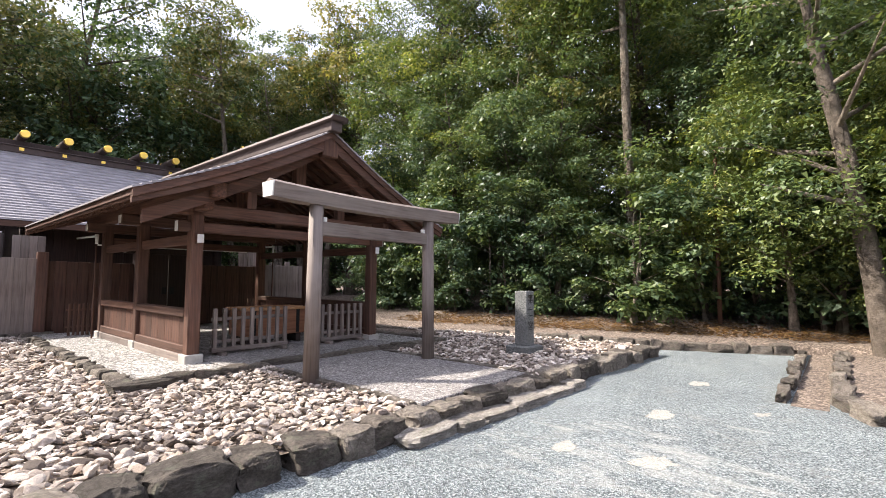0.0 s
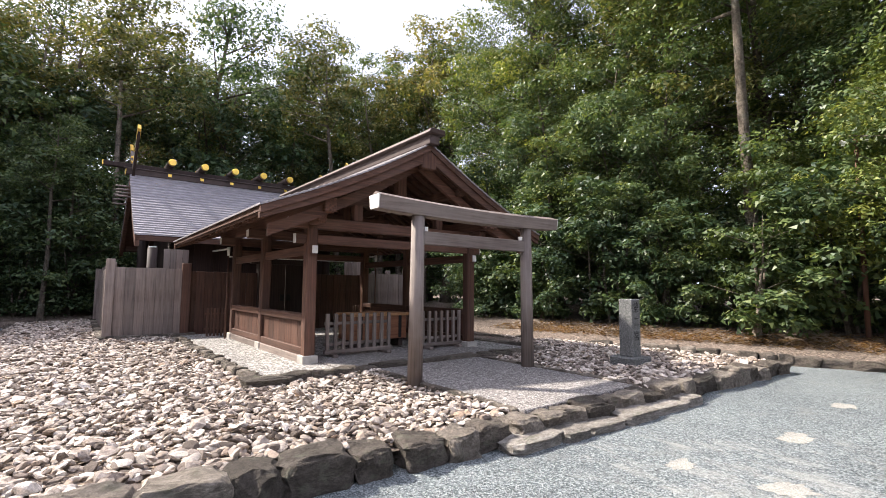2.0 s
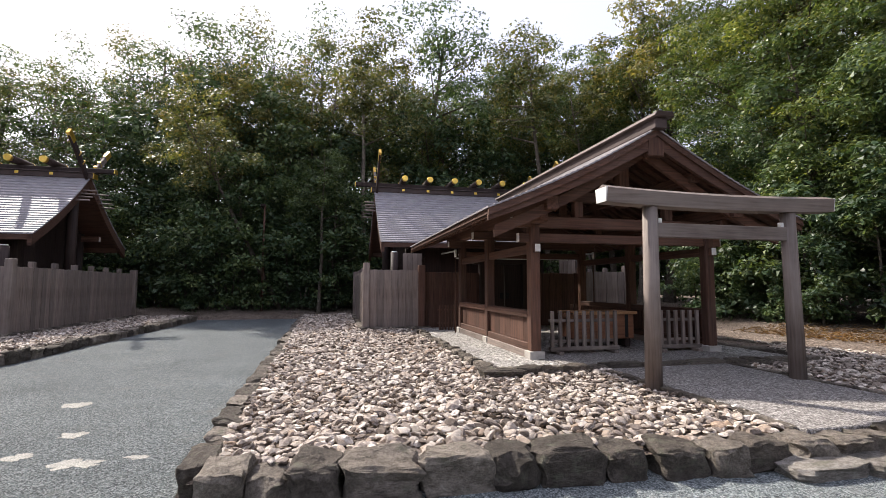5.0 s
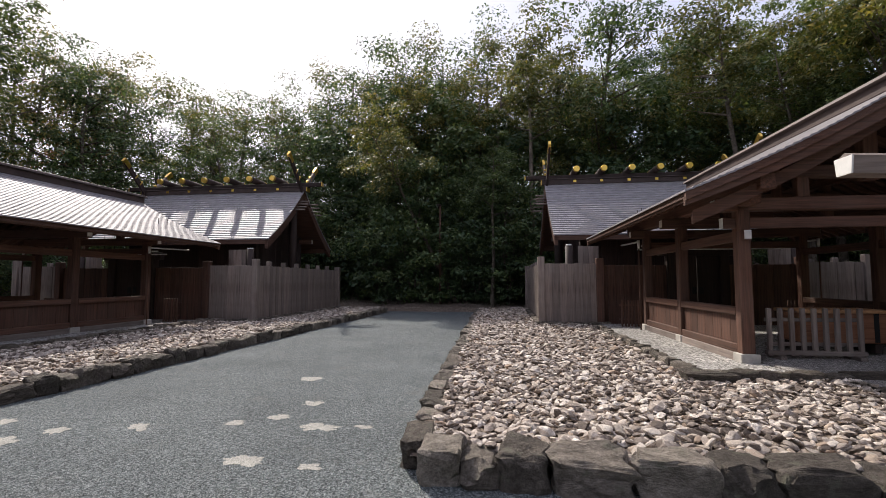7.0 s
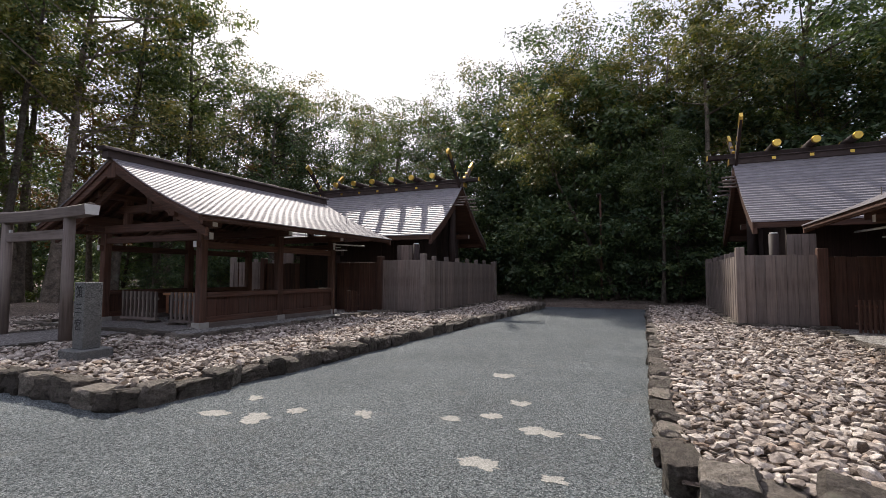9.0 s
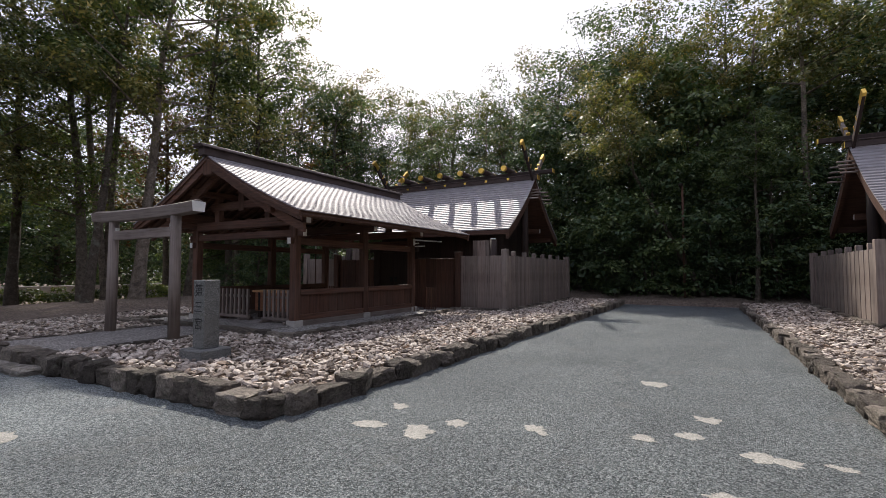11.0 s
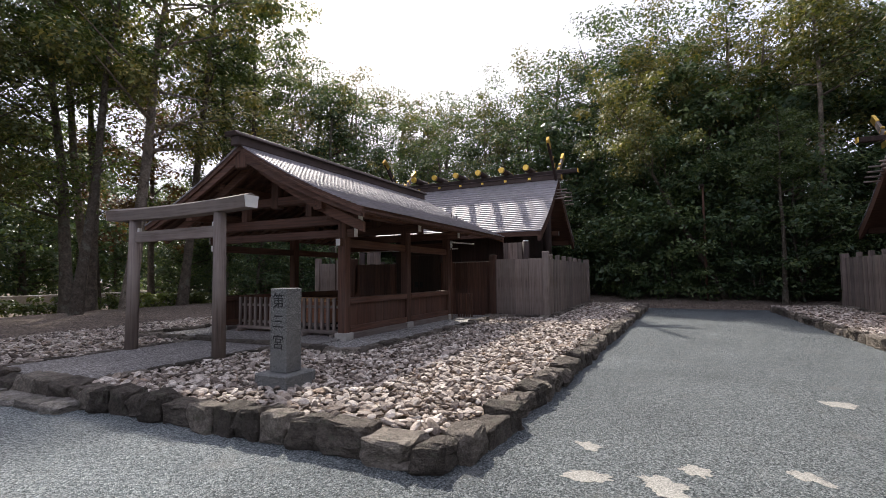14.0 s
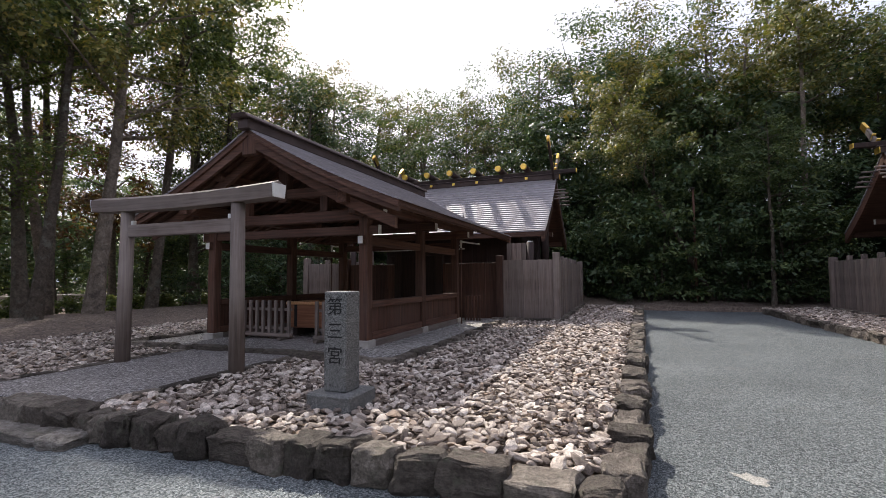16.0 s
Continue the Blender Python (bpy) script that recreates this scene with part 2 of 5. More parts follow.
def leaf_material(name, a, b, c):
    m, n, l, p = mat(name, 0.45)
    p.inputs["Specular IOR Level"].default_value = 0.38
    r = ramp(n, [(0.0, a), (0.55, b), (1.0, c)])
    l.new(n.new("ShaderNodeNewGeometry").outputs["Random Per Island"], r.inputs[0])
    oi = n.new("ShaderNodeObjectInfo")
    vr = ramp(n, [(0, (0.7, 0.74, 0.72)), (0.5, (1, 1, 1)), (1, (1.3, 1.18, 1.0))])
    l.new(oi.outputs["Random"], vr.inputs[0])
    col = mixed(n, l, r.outputs[0], vr.outputs[0], 1.0, "MULTIPLY")
    v, ob = coords(n, l)
    cl = noise_node(n, l, v, 0.85, 2, 0.5)
    cr = ramp(n, [(0.3, (0.6, 0.64, 0.66)), (0.7, (1.3, 1.25, 1.1))])
    l.new(cl.outputs[0], cr.inputs[0])
    col = mixed(n, l, col, cr.outputs[0], 1.0, "MULTIPLY")
    l.new(col, p.inputs["Base Color"])
    tr = n.new("ShaderNodeBsdfTranslucent")
    l.new(mixed(n, l, col, (1.35, 1.3, 0.65), 1.0, "MULTIPLY"), tr.inputs[0])
    ms = n.new("ShaderNodeMixShader")
    ms.inputs[0].default_value = 0.3
    l.new(p.outputs[0], ms.inputs[1])
    l.new(tr.outputs[0], ms.inputs[2])
    l.new(ms.outputs[0], n["Material Output"].inputs[0])
    return m


LEAF_GREEN = leaf_material("leaf_green", (0.052, 0.086, 0.037), (0.103, 0.150, 0.058), (0.201, 0.241, 0.092))
LEAF_BRIGHT = leaf_material("leaf_bright", (0.080, 0.123, 0.040), (0.149, 0.197, 0.061), (0.277, 0.298, 0.096))
LEAF_DARK = leaf_material("leaf_dark", (0.042, 0.081, 0.044), (0.081, 0.130, 0.066), (0.156, 0.202, 0.102))
LEAF_OLIVE = leaf_material("leaf_olive", (0.090, 0.108, 0.042), (0.168, 0.186, 0.072), (0.324, 0.276, 0.108))
LEAF_RUST = leaf_material("leaf_rust", (0.09, 0.045, 0.025), (0.14, 0.075, 0.035), (0.2, 0.14, 0.05))
LITTER = leaf_material("leaf_litter", (0.11, 0.055, 0.03), (0.18, 0.1, 0.05), (0.28, 0.18, 0.09))


# ---- mesh helpers ----
def finish(bm, name):
    me = bpy.data.meshes.new(name)
    bm.to_mesh(me)
    bm.free()
    return me


def piece(name, me, m, parent, loc=(0, 0, 0), rot=(0, 0, 0), scale=(1, 1, 1), label=""):
    """One object on a mesh that may be shared, under a thing, a part or a piece of the setting."""
    if m and not me.materials:
        me.materials.append(m)
    ob = new(name, me)
    ob.parent, ob.location, ob.rotation_euler, ob.scale = parent, loc, rot, scale
    return tagged(ob, label)


def part(name, bm, m, parent, label=""):
    """Links a bmesh, in the plan's coordinates, as one mesh under a thing or under a part."""
    ob = piece(name, finish(bm, name), m, parent, label=label)
    if parent and parent.type == "EMPTY":
        ob.location = -Vector(parent["base"])
    return ob


def thing(name, base, label, category, group="", shift=(0, 0, 0)):
    e = new(name)
    e.empty_display_size = 0.1
    e.location = Vector(base) + Vector(shift)
    e["base"] = base
    return tagged(e, label, category, group)


def setting(name, bm, m, label, category):
    return tagged(piece(name, finish(bm, name), m, None), label, category, "", "structure")


def bevel(bm, w):
    if w:
        bmesh.ops.bevel(bm, geom=bm.edges[:], offset=w, segments=1, affect="EDGES")
    return bm


def bx(x0, x1, y0, y1, z0, z1, w=0.008):
    bm = bmesh.new()
    bmesh.ops.create_cube(bm, size=1)
    for v in bm.verts:
        v.co = ((x0 + x1) / 2 + v.co.x * (x1 - x0), (y0 + y1) / 2 + v.co.y * (y1 - y0), (z0 + z1) / 2 + v.co.z * (z1 - z0))
    return bevel(bm, w)


def hexa(pts, w=0.0):
    """A solid from eight corners: four of one end, four of the other."""
    bm = bmesh.new()
    v = [bm.verts.new(p) for p in pts]
    for f in ((0, 3, 2, 1), (4, 5, 6, 7), (0, 1, 5, 4), (1, 2, 6, 5), (2, 3, 7, 6), (3, 0, 4, 7)):
        bm.faces.new([v[k] for k in f])
    bmesh.ops.recalc_face_normals(bm, faces=bm.faces[:])
    return bevel(bm, w)


def rod(a, b, r0, r1=None, sides=12, w=0.0):
    a, b = Vector(a), Vector(b)
    bm = bmesh.new()
    bmesh.ops.create_cone(bm, cap_ends=True, segments=sides, radius1=r0, radius2=r0 if r1 is None else r1, depth=(b - a).length)
    m = Matrix.Translation((a + b) / 2) @ (b - a).to_track_quat("Z", "Y").to_matrix().to_4x4()
    bm.transform(m)
    for f in bm.faces:
        f.smooth = len(f.verts) == 4
    return bm


def ribbon(curve, x0, x1, deep, end=None):
    """A board that follows a curve of (y, z), from x0 to x1, that deep below it, narrowing to its end."""
    bm = bmesh.new()
    last = len(curve) - 1
    deeps = [deep + ((deep if end is None else end) - deep) * k / last for k in range(last + 1)]
    rows = [[bm.verts.new(p) for p in ((x0, y, z), (x1, y, z), (x1, y, z - d), (x0, y, z - d))] for (y, z), d in zip(curve, deeps)]
    for a, b in zip(rows, rows[1:]):
        for k in range(4):
            bm.faces.new((a[k], a[(k + 1) % 4], b[(k + 1) % 4], b[k]))
    bm.faces.new(rows[0])
    bm.faces.new(rows[-1][::-1])
    bmesh.ops.recalc_face_normals(bm, faces=bm.faces[:])
    return bm


def arrays_mesh(name, verts, faces, m, smooth=False):
    me = bpy.data.meshes.new(name)
    me.from_pydata(verts, [], faces)
    me.materials.append(m)
    if smooth:
        me.polygons.foreach_set("use_smooth", [True] * len(me.polygons))
    return me



# ---- ground ----
YA, YB = 5.4, -13.35                    # the axes of the two shrines
SHIFT = Matrix.Translation((0, YB - YA, 0))


def sheet(name, pts, z, m, label, category):
    bm = bmesh.new()
    bm.faces.new([bm.verts.new((x, y, z)) for x, y in pts])
    bmesh.ops.triangulate(bm, faces=bm.faces[:])
    bmesh.ops.recalc_face_normals(bm, faces=bm.faces[:])
    for f in bm.faces:
        if f.normal.z < 0:
            f.normal_flip()
    return setting(name, bm, m, label, category)


def resample(pts, step):
    out, pts = [], [Vector(p) for p in pts]
    for a, b in zip(pts, pts[1:]):
        k = max(1, round((b - a).length / step))
        out += [a.lerp(b, i / k) for i in range(k)]
    return out + [pts[-1]]


sheet("ground", [(-400, -400), (400, -400), (400, 400), (-400, 400)], -0.04, DIRT, "brown bare earth reaching the horizon", "ground")
sheet("gravel_court", [(-24.2, -20.5), (16, -20.5), (16, 15), (-24.2, 15)], 0.0, GRAVEL, "raked blue-grey gravel court between the shrines", "gravel")

NORTH = [(-40, 11.5), (-24.5, 10.6), (-15, 10.25), (-11, 9.95), (-7.9, 10.93), (-4.05, 12.0), (-0.95, 13.4), (-0.75, 13.6)]
WEST = [(-26, -60), (-25.5, -21), (-23.7, -7.5), (-23.5, -4), (-23.7, -1), (-25.5, 9), (-27, 30)]
SOUTH = [(-28, -21.5), (-10.2, -19.95), (-5, -19.1), (4, -17.6), (18, -15.8)]


RISE = ((0, -0.03), (0.12, 0.16), (0.5, 0.24), (1.2, 0.32), (2.2, 0.42), (3.6, 0.52), (7, 0.6), (15, 0.7), (40, 0.8))
RIDGED = ((0, -0.03), (0.12, 0.14), (0.5, 0.22), (1.2, 0.3), (2.5, 0.4), (5, 0.36), (7.5, 0.02), (16, -0.03), (40, -0.035))


def bank(name, line, away, label, offs=RISE):
    """A low bank of earth that rises from an edging and runs out under the trees."""
    line = resample(line, 0.6)
    bm = bmesh.new()
    rows = []
    for p in line:
        row = []
        for d, z in offs:
            q = p + Vector(away) * d
            h = noise.noise((q.x * 0.9, q.y * 0.9, 3)) * 0.07 * min(1, d)
            row.append(bm.verts.new((q.x, q.y, z + h)))
        rows.append(row)
    for a, b in zip(rows, rows[1:]):
        for k in range(len(offs) - 1):
            f = bm.faces.new((a[k], b[k], b[k + 1], a[k + 1]))
            f.normal_update()
            if f.normal.z < 0:
                f.normal_flip()
            f.smooth = True
    return setting(name, bm, DIRT, label, "earth bank")


bank("bank_north", NORTH + [(18, 14.6)], (0, 1), "brown earth bank with leaf litter under trees")
bank("bank_west", WEST, (-1, 0), "dark earth bank under the western trees")
bank("bank_south", SOUTH, (0, -1), "brown earth bank beside the far shrine", RIDGED)

# the raised pad east of the ditch, and the ditch itself
sheet("dirt_pad", [(-0.3, 8.5), (0.15, 7.7), (2.2, 4.9), (18, 4.0), (18, 15), (-0.3, 14.2)], 0.1, DIRT, "trodden earth pad beside the drain", "earth")
setting("ditch_bottom", bx(-0.72, -0.32, 8.0, 13.7, -0.03, 0.006, 0), DIRT, "leaf-strewn bottom of the stone drain", "ditch")


# ---- rocks and pebbles ----
def rock_mesh(name, seed, rough=0.1, cuts=2):
    rng = random.Random(seed)
    bm = bmesh.new()
    bmesh.ops.create_cube(bm, size=1)
    bmesh.ops.bevel(bm, geom=bm.edges[:], offset=0.07 + rng.random() * 0.07, segments=1, affect="EDGES")
    bmesh.ops.subdivide_edges(bm, edges=bm.edges[:], cuts=cuts, use_grid_fill=True)
    sx, sy = rng.uniform(-0.12, 0.12), rng.uniform(-0.1, 0.1)
    for v in bm.verts:
        d = noise.noise_vector(v.co * 1.7 + Vector((seed * 9.1, 0, 0))) * rough + noise.noise_vector(v.co * 4.3 + Vector((0, seed * 5.3, 0))) * rough * 0.5 + noise.noise_vector(v.co * 10.5 + Vector((seed * 1.9, 0, 4))) * rough * 0.24
        v.co += Vector(d)
        v.co.z += v.co.x * sx + v.co.y * sy
    bmesh.ops.triangulate(bm, faces=bm.faces[:])
    return finish(bm, name)


ROCKS = [rock_mesh("rock", k, 0.165, 3) for k in range(12)]
LOWROCKS = [rock_mesh("rock", 70 + k, 0.17, 1) for k in range(6)]
STEPS = [rock_mesh("step_stone", 60 + k, 0.1) for k in range(4)]
FLATS = [rock_mesh("flat_stone", 40 + k, 0.1) for k in range(5)]


def kerb(name, line, long, deep, high, z, label, seed, meshes=None, lean=0.06, stone=None):
    """A row of single rough stones along a line."""
    rng = random.Random(seed)
    pts = [Vector((*p, 0)) for p in line]
    root = thing(name, tuple(pts[0]), label, "stone kerb")
    root["kind"] = "structure"
    for a, b in zip(pts, pts[1:]):
        run, at = (b - a).length, 0.0
        ang = math.atan2(b.y - a.y, b.x - a.x)
        while at < run - long * 0.35:
            w = min(long * rng.uniform(0.65, 1.35), run - at)
            h = high * rng.uniform(0.86, 1.2)
            c = a.lerp(b, (at + w / 2) / run) - pts[0]
            side = Vector((-math.sin(ang), math.cos(ang), 0)) * rng.uniform(-0.035, 0.035)
            me = rng.choice(meshes or ROCKS)
            piece("kerb_stone", me, stone or ROCK, root, (c.x + side.x, c.y + side.y, z + h / 2 - 0.03), (rng.uniform(-lean, lean), rng.uniform(-lean, lean), ang + rng.uniform(-0.09, 0.09) + math.pi * rng.randint(0, 1)), (w * 0.985, deep * rng.uniform(0.85, 1.2), h))
            at += w
    return root


BED_A = [(-4.0, -1.18), (-3.8, 2.5), (-3.45, 11.1), (-7.9, 10.75), (-11.0, 9.8), (-15.0, 10.15), (-23.4, 10.4), (-23.4, -1.7)]
BED_B = [(-3.95, -6.85), (-3.7, -13.3), (-3.5, -18.9), (-10.2, -19.7), (-23.4, -21.0), (-23.4, -6.35)]


def inside(x, y, poly):
    hit = False
    for (x0, y0), (x1, y1) in zip(poly, poly[1:] + poly[:1]):
        if (y0 > y) != (y1 > y) and x < (x1 - x0) * (y - y0) / (y1 - y0) + x0:
            hit = not hit
    return hit


def clear(x, y, axis):
    """Whether a pebble may lie here: not on the podium, the walkway or inside the fence."""
    v = abs(y - axis)
    if -15.2 < x < -7.15 and v < 3.2:
        return False
    if x > -7.3 and v < 1.2:
        return False
    return not (x < -15.0 and v < 4.65)


def pebble_shape(level, seed):
    """A broken river stone: a ball with flats struck off it."""
    rng = np.random.RandomState(100 + seed)
    bm = bmesh.new()
    bmesh.ops.create_icosphere(bm, subdivisions=level, radius=1)
    bm.verts.index_update()
    vs, fs = np.array([v.co[:] for v in bm.verts]), np.array([[v.index for v in f.verts] for f in bm.faces])
    bm.free()
    for k in range(9):
        d = rng.normal(size=3)
        d /= np.linalg.norm(d)
        over = np.maximum(0, vs @ d - rng.uniform(0.5, 0.82))
        vs -= over[:, None] * d
    return vs * 1.16, fs


FINE = [pebble_shape(2, k) for k in range(8)]
COARSE = [pebble_shape(1, 20 + k) for k in range(6)]


def pebble_bed(name, poly, axis, seed, label):
    base = sheet(name, poly, 0.15, DIRT, label, "pebble bed")
    rng = random.Random(seed)
    shared = []
    for vs, fs in FINE:
        me = arrays_mesh("pebble", vs.tolist(), fs.tolist(), PEBBLE)
        shared.append(me)
    verts, faces, total, single = [], [], 0, 0
    step = 0.073
    y_mid = axis - 4 if axis > 0 else axis + 4.6
    for i in range(int(20 / step)):
        for j in range(int(14.5 / step)):
            x = -3.62 - i * step + rng.uniform(-0.04, 0.04) + (0.04 if j % 2 else 0)
            y = axis - 6.9 + j * step + rng.uniform(-0.04, 0.04)
            if not inside(x + 0.1, y - 0.1, poly) or not inside(x + 0.1, y + 0.1, poly) or not clear(x, y, axis):
                continue
            if x < -9 and abs(y - axis) < 4.6 and axis > 0 and y > axis:
                continue
            big = rng.random() < 0.12
            r = rng.uniform(0.03, 0.055) * (rng.uniform(1.3, 1.7) if big else 1)
            sc = np.array((r * rng.uniform(1.0, 1.5), r * rng.uniform(0.7, 1.0), r * rng.uniform(0.34, 0.62)))
            rot = Euler((rng.gauss(0, 0.3), rng.gauss(0, 0.3), rng.uniform(0, 6.3)))
            z = 0.2 + rng.uniform(-0.03, 0.03) + (0.012 if big else 0) + 0.03 * noise.noise((x * 0.8, y * 0.8, 0))
            near = x > -4.9 and abs(y - y_mid) < 1.0
            if near and single < 300:
                piece("pebble", shared[single % 8], PEBBLE, base, (x, y, z), rot, tuple(sc))
                single += 1
                continue
            vs, fs = rng.choice(FINE if x > -4.45 else COARSE)
            mtx = np.array(rot.to_matrix())
            verts.append((vs * sc) @ mtx.T + (x, y, z))
            faces.append(fs + total)
            total += len(vs)
    me = arrays_mesh("pebbles", np.concatenate(verts).tolist(), np.concatenate(faces).tolist(), PEBBLES)
    return tagged(piece("pebbles", me, None, base), "pale river pebbles packed in a bed", "", "", "stuff")


# ---- the shrine: built once on its axis, then copied ----
SA = (0, YA, 0)
MADE = []


def shrine_thing(name, base, label, category, group=""):
    e = thing(name, base, label, category, group, SA)
    MADE.append(e)
    return e


PODIUM = 0.27


def podium():
    t = shrine_thing("podium", (-11.1, 0, 0), "low podium of white gravel edged with rough stones", "podium")
    part("gravel_top", bx(-15.0, -7.25, -3.1, 3.1, 0.0, PODIUM - 0.03, 0), WHITEGRAVEL, t)
    part("paved_front", bx(-9.0, -7.35, -1.75, 1.95, 0.02, PODIUM, 0.01), WALKSTONE, t, "worn pale paving before the offering box")
    rng = random.Random(4)
    lines = [((-7.2, -3.15), (-7.2, -1.2), 0.42), ((-7.2, 1.2), (-7.2, 3.15), 0.42), ((-7.2, -3.15), (-15.0, -3.15), 0.27), ((-7.2, 3.15), (-15.0, 3.15), 0.3), ((-7.3, -1.2), (-7.3, 1.2), 0.8)]
    for (x0, y0), (x1, y1), long in lines:
        run, at = math.hypot(x1 - x0, y1 - y0), 0.0
        while at < run - 0.05:
            w = min(long * rng.uniform(0.7, 1.3), run - at)
            f = (at + w / 2) / run
            piece("edging_stone", rng.choice(LOWROCKS), ROCK, t, (x0 + (x1 - x0) * f + 11.1, y0 + (y1 - y0) * f, 0.2 + rng.uniform(-0.02, 0.02)), (rng.uniform(-0.06, 0.06), rng.uniform(-0.06, 0.06), math.atan2(y1 - y0, x1 - x0)), (w, 0.2 * rng.uniform(0.8, 1.2), 0.2))
            at += w


def corner_slabs():
    t = shrine_thing("corner_slab", (-7.1, -3.0, 0.15), "flat weathered corner slab of the podium", "stone slab")
    piece("stone", FLATS[1], ROCK, t, (-0.05, -0.02, 0.06), (0, 0, 0.06), (0.34, 0.7, 0.19))


def walkway():
    t = shrine_thing("walkway", (-5.5, 0, 0), "straight walkway of washed pebble concrete", "walkway")
    part("slab", bx(-7.25, -3.85, -1.18, 1.18, 0.0, 0.225, 0.012), WALKSTONE, t)
    rng = random.Random(8)
    for side in (-1, 1):
        at = -7.1
        while at < -4.2:
            w = 0.42 * rng.uniform(0.7, 1.3)
            piece("edging_stone", rng.choice(FLATS), ROCK, t, (at + w / 2 + 5.5, side * 1.24, 0.18), (0, 0, rng.uniform(-0.06, 0.06)), (w, 0.14, 0.13))
            at += w


def torii():
    t = shrine_thing("torii_gate", (-5.85, 0, 0.2), "grey weathered timber torii gate with capped beam", "gate")
    for s in (-1, 1):
        part("post", rod((-5.85, s * 1.22, 0.15), (-5.85, s * 1.19, 2.69), 0.113, 0.1, 20), GREY[2], t)
        part("wedge", bx(-5.88, -5.82, s * 1.05 - 0.03, s * 1.05 + 0.03, 2.46, 2.53, 0.006), CAP, t, "white wedge above the lower beam")
    part("lower_beam", bx(-5.9, -5.8, -1.12, 1.12, 2.26, 2.46, 0.008), GREY[1], t)
    bm = bmesh.new()
    rows = []
    n = 14
    for k in range(n + 1):
        f = -1 + 2 * k / n
        y = f * 1.93
        rise = 0.045 * f * f
        rows.append([bm.verts.new((-5.85 + dx, y, z + rise)) for dx, z in ((-0.12, 2.67), (-0.145, 2.86), (0, 2.92), (0.145, 2.86), (0.12, 2.67))])
    for a, b in zip(rows, rows[1:]):
        for k in range(5):
            bm.faces.new((a[k], a[(k + 1) % 5], b[(k + 1) % 5], b[k]))
    bm.faces.new(rows[0])
    bm.faces.new(rows[-1])
    bmesh.ops.recalc_face_normals(bm, faces=bm.faces[:])
    beam = part("upper_beam", bm, GREY[1], t)
    for s in (-1, 1):
        y0, y1 = s * 1.93, s * 1.95
        part("beam_cap", hexa([(-5.965, y0, 2.718), (-5.735, y0, 2.718), (-5.71, y0, 2.915), (-5.99, y0, 2.915), (-5.965, y1, 2.718), (-5.735, y1, 2.718), (-5.71, y1, 2.915), (-5.99, y1, 2.915)]), CAP, beam, "white painted beam end")


# pavilion sizes: post rows, their depth, eave and ridge
PX, PY = (-8.38, -10.95, -13.42), 1.93
RF, RB, EY, RZ, EZ = -7.3, -15.3, 3.17, 4.42, 2.87


def slope(s):
    return s * EY, RZ - (RZ - EZ) * s - 0.09 * math.sin(math.pi * s)


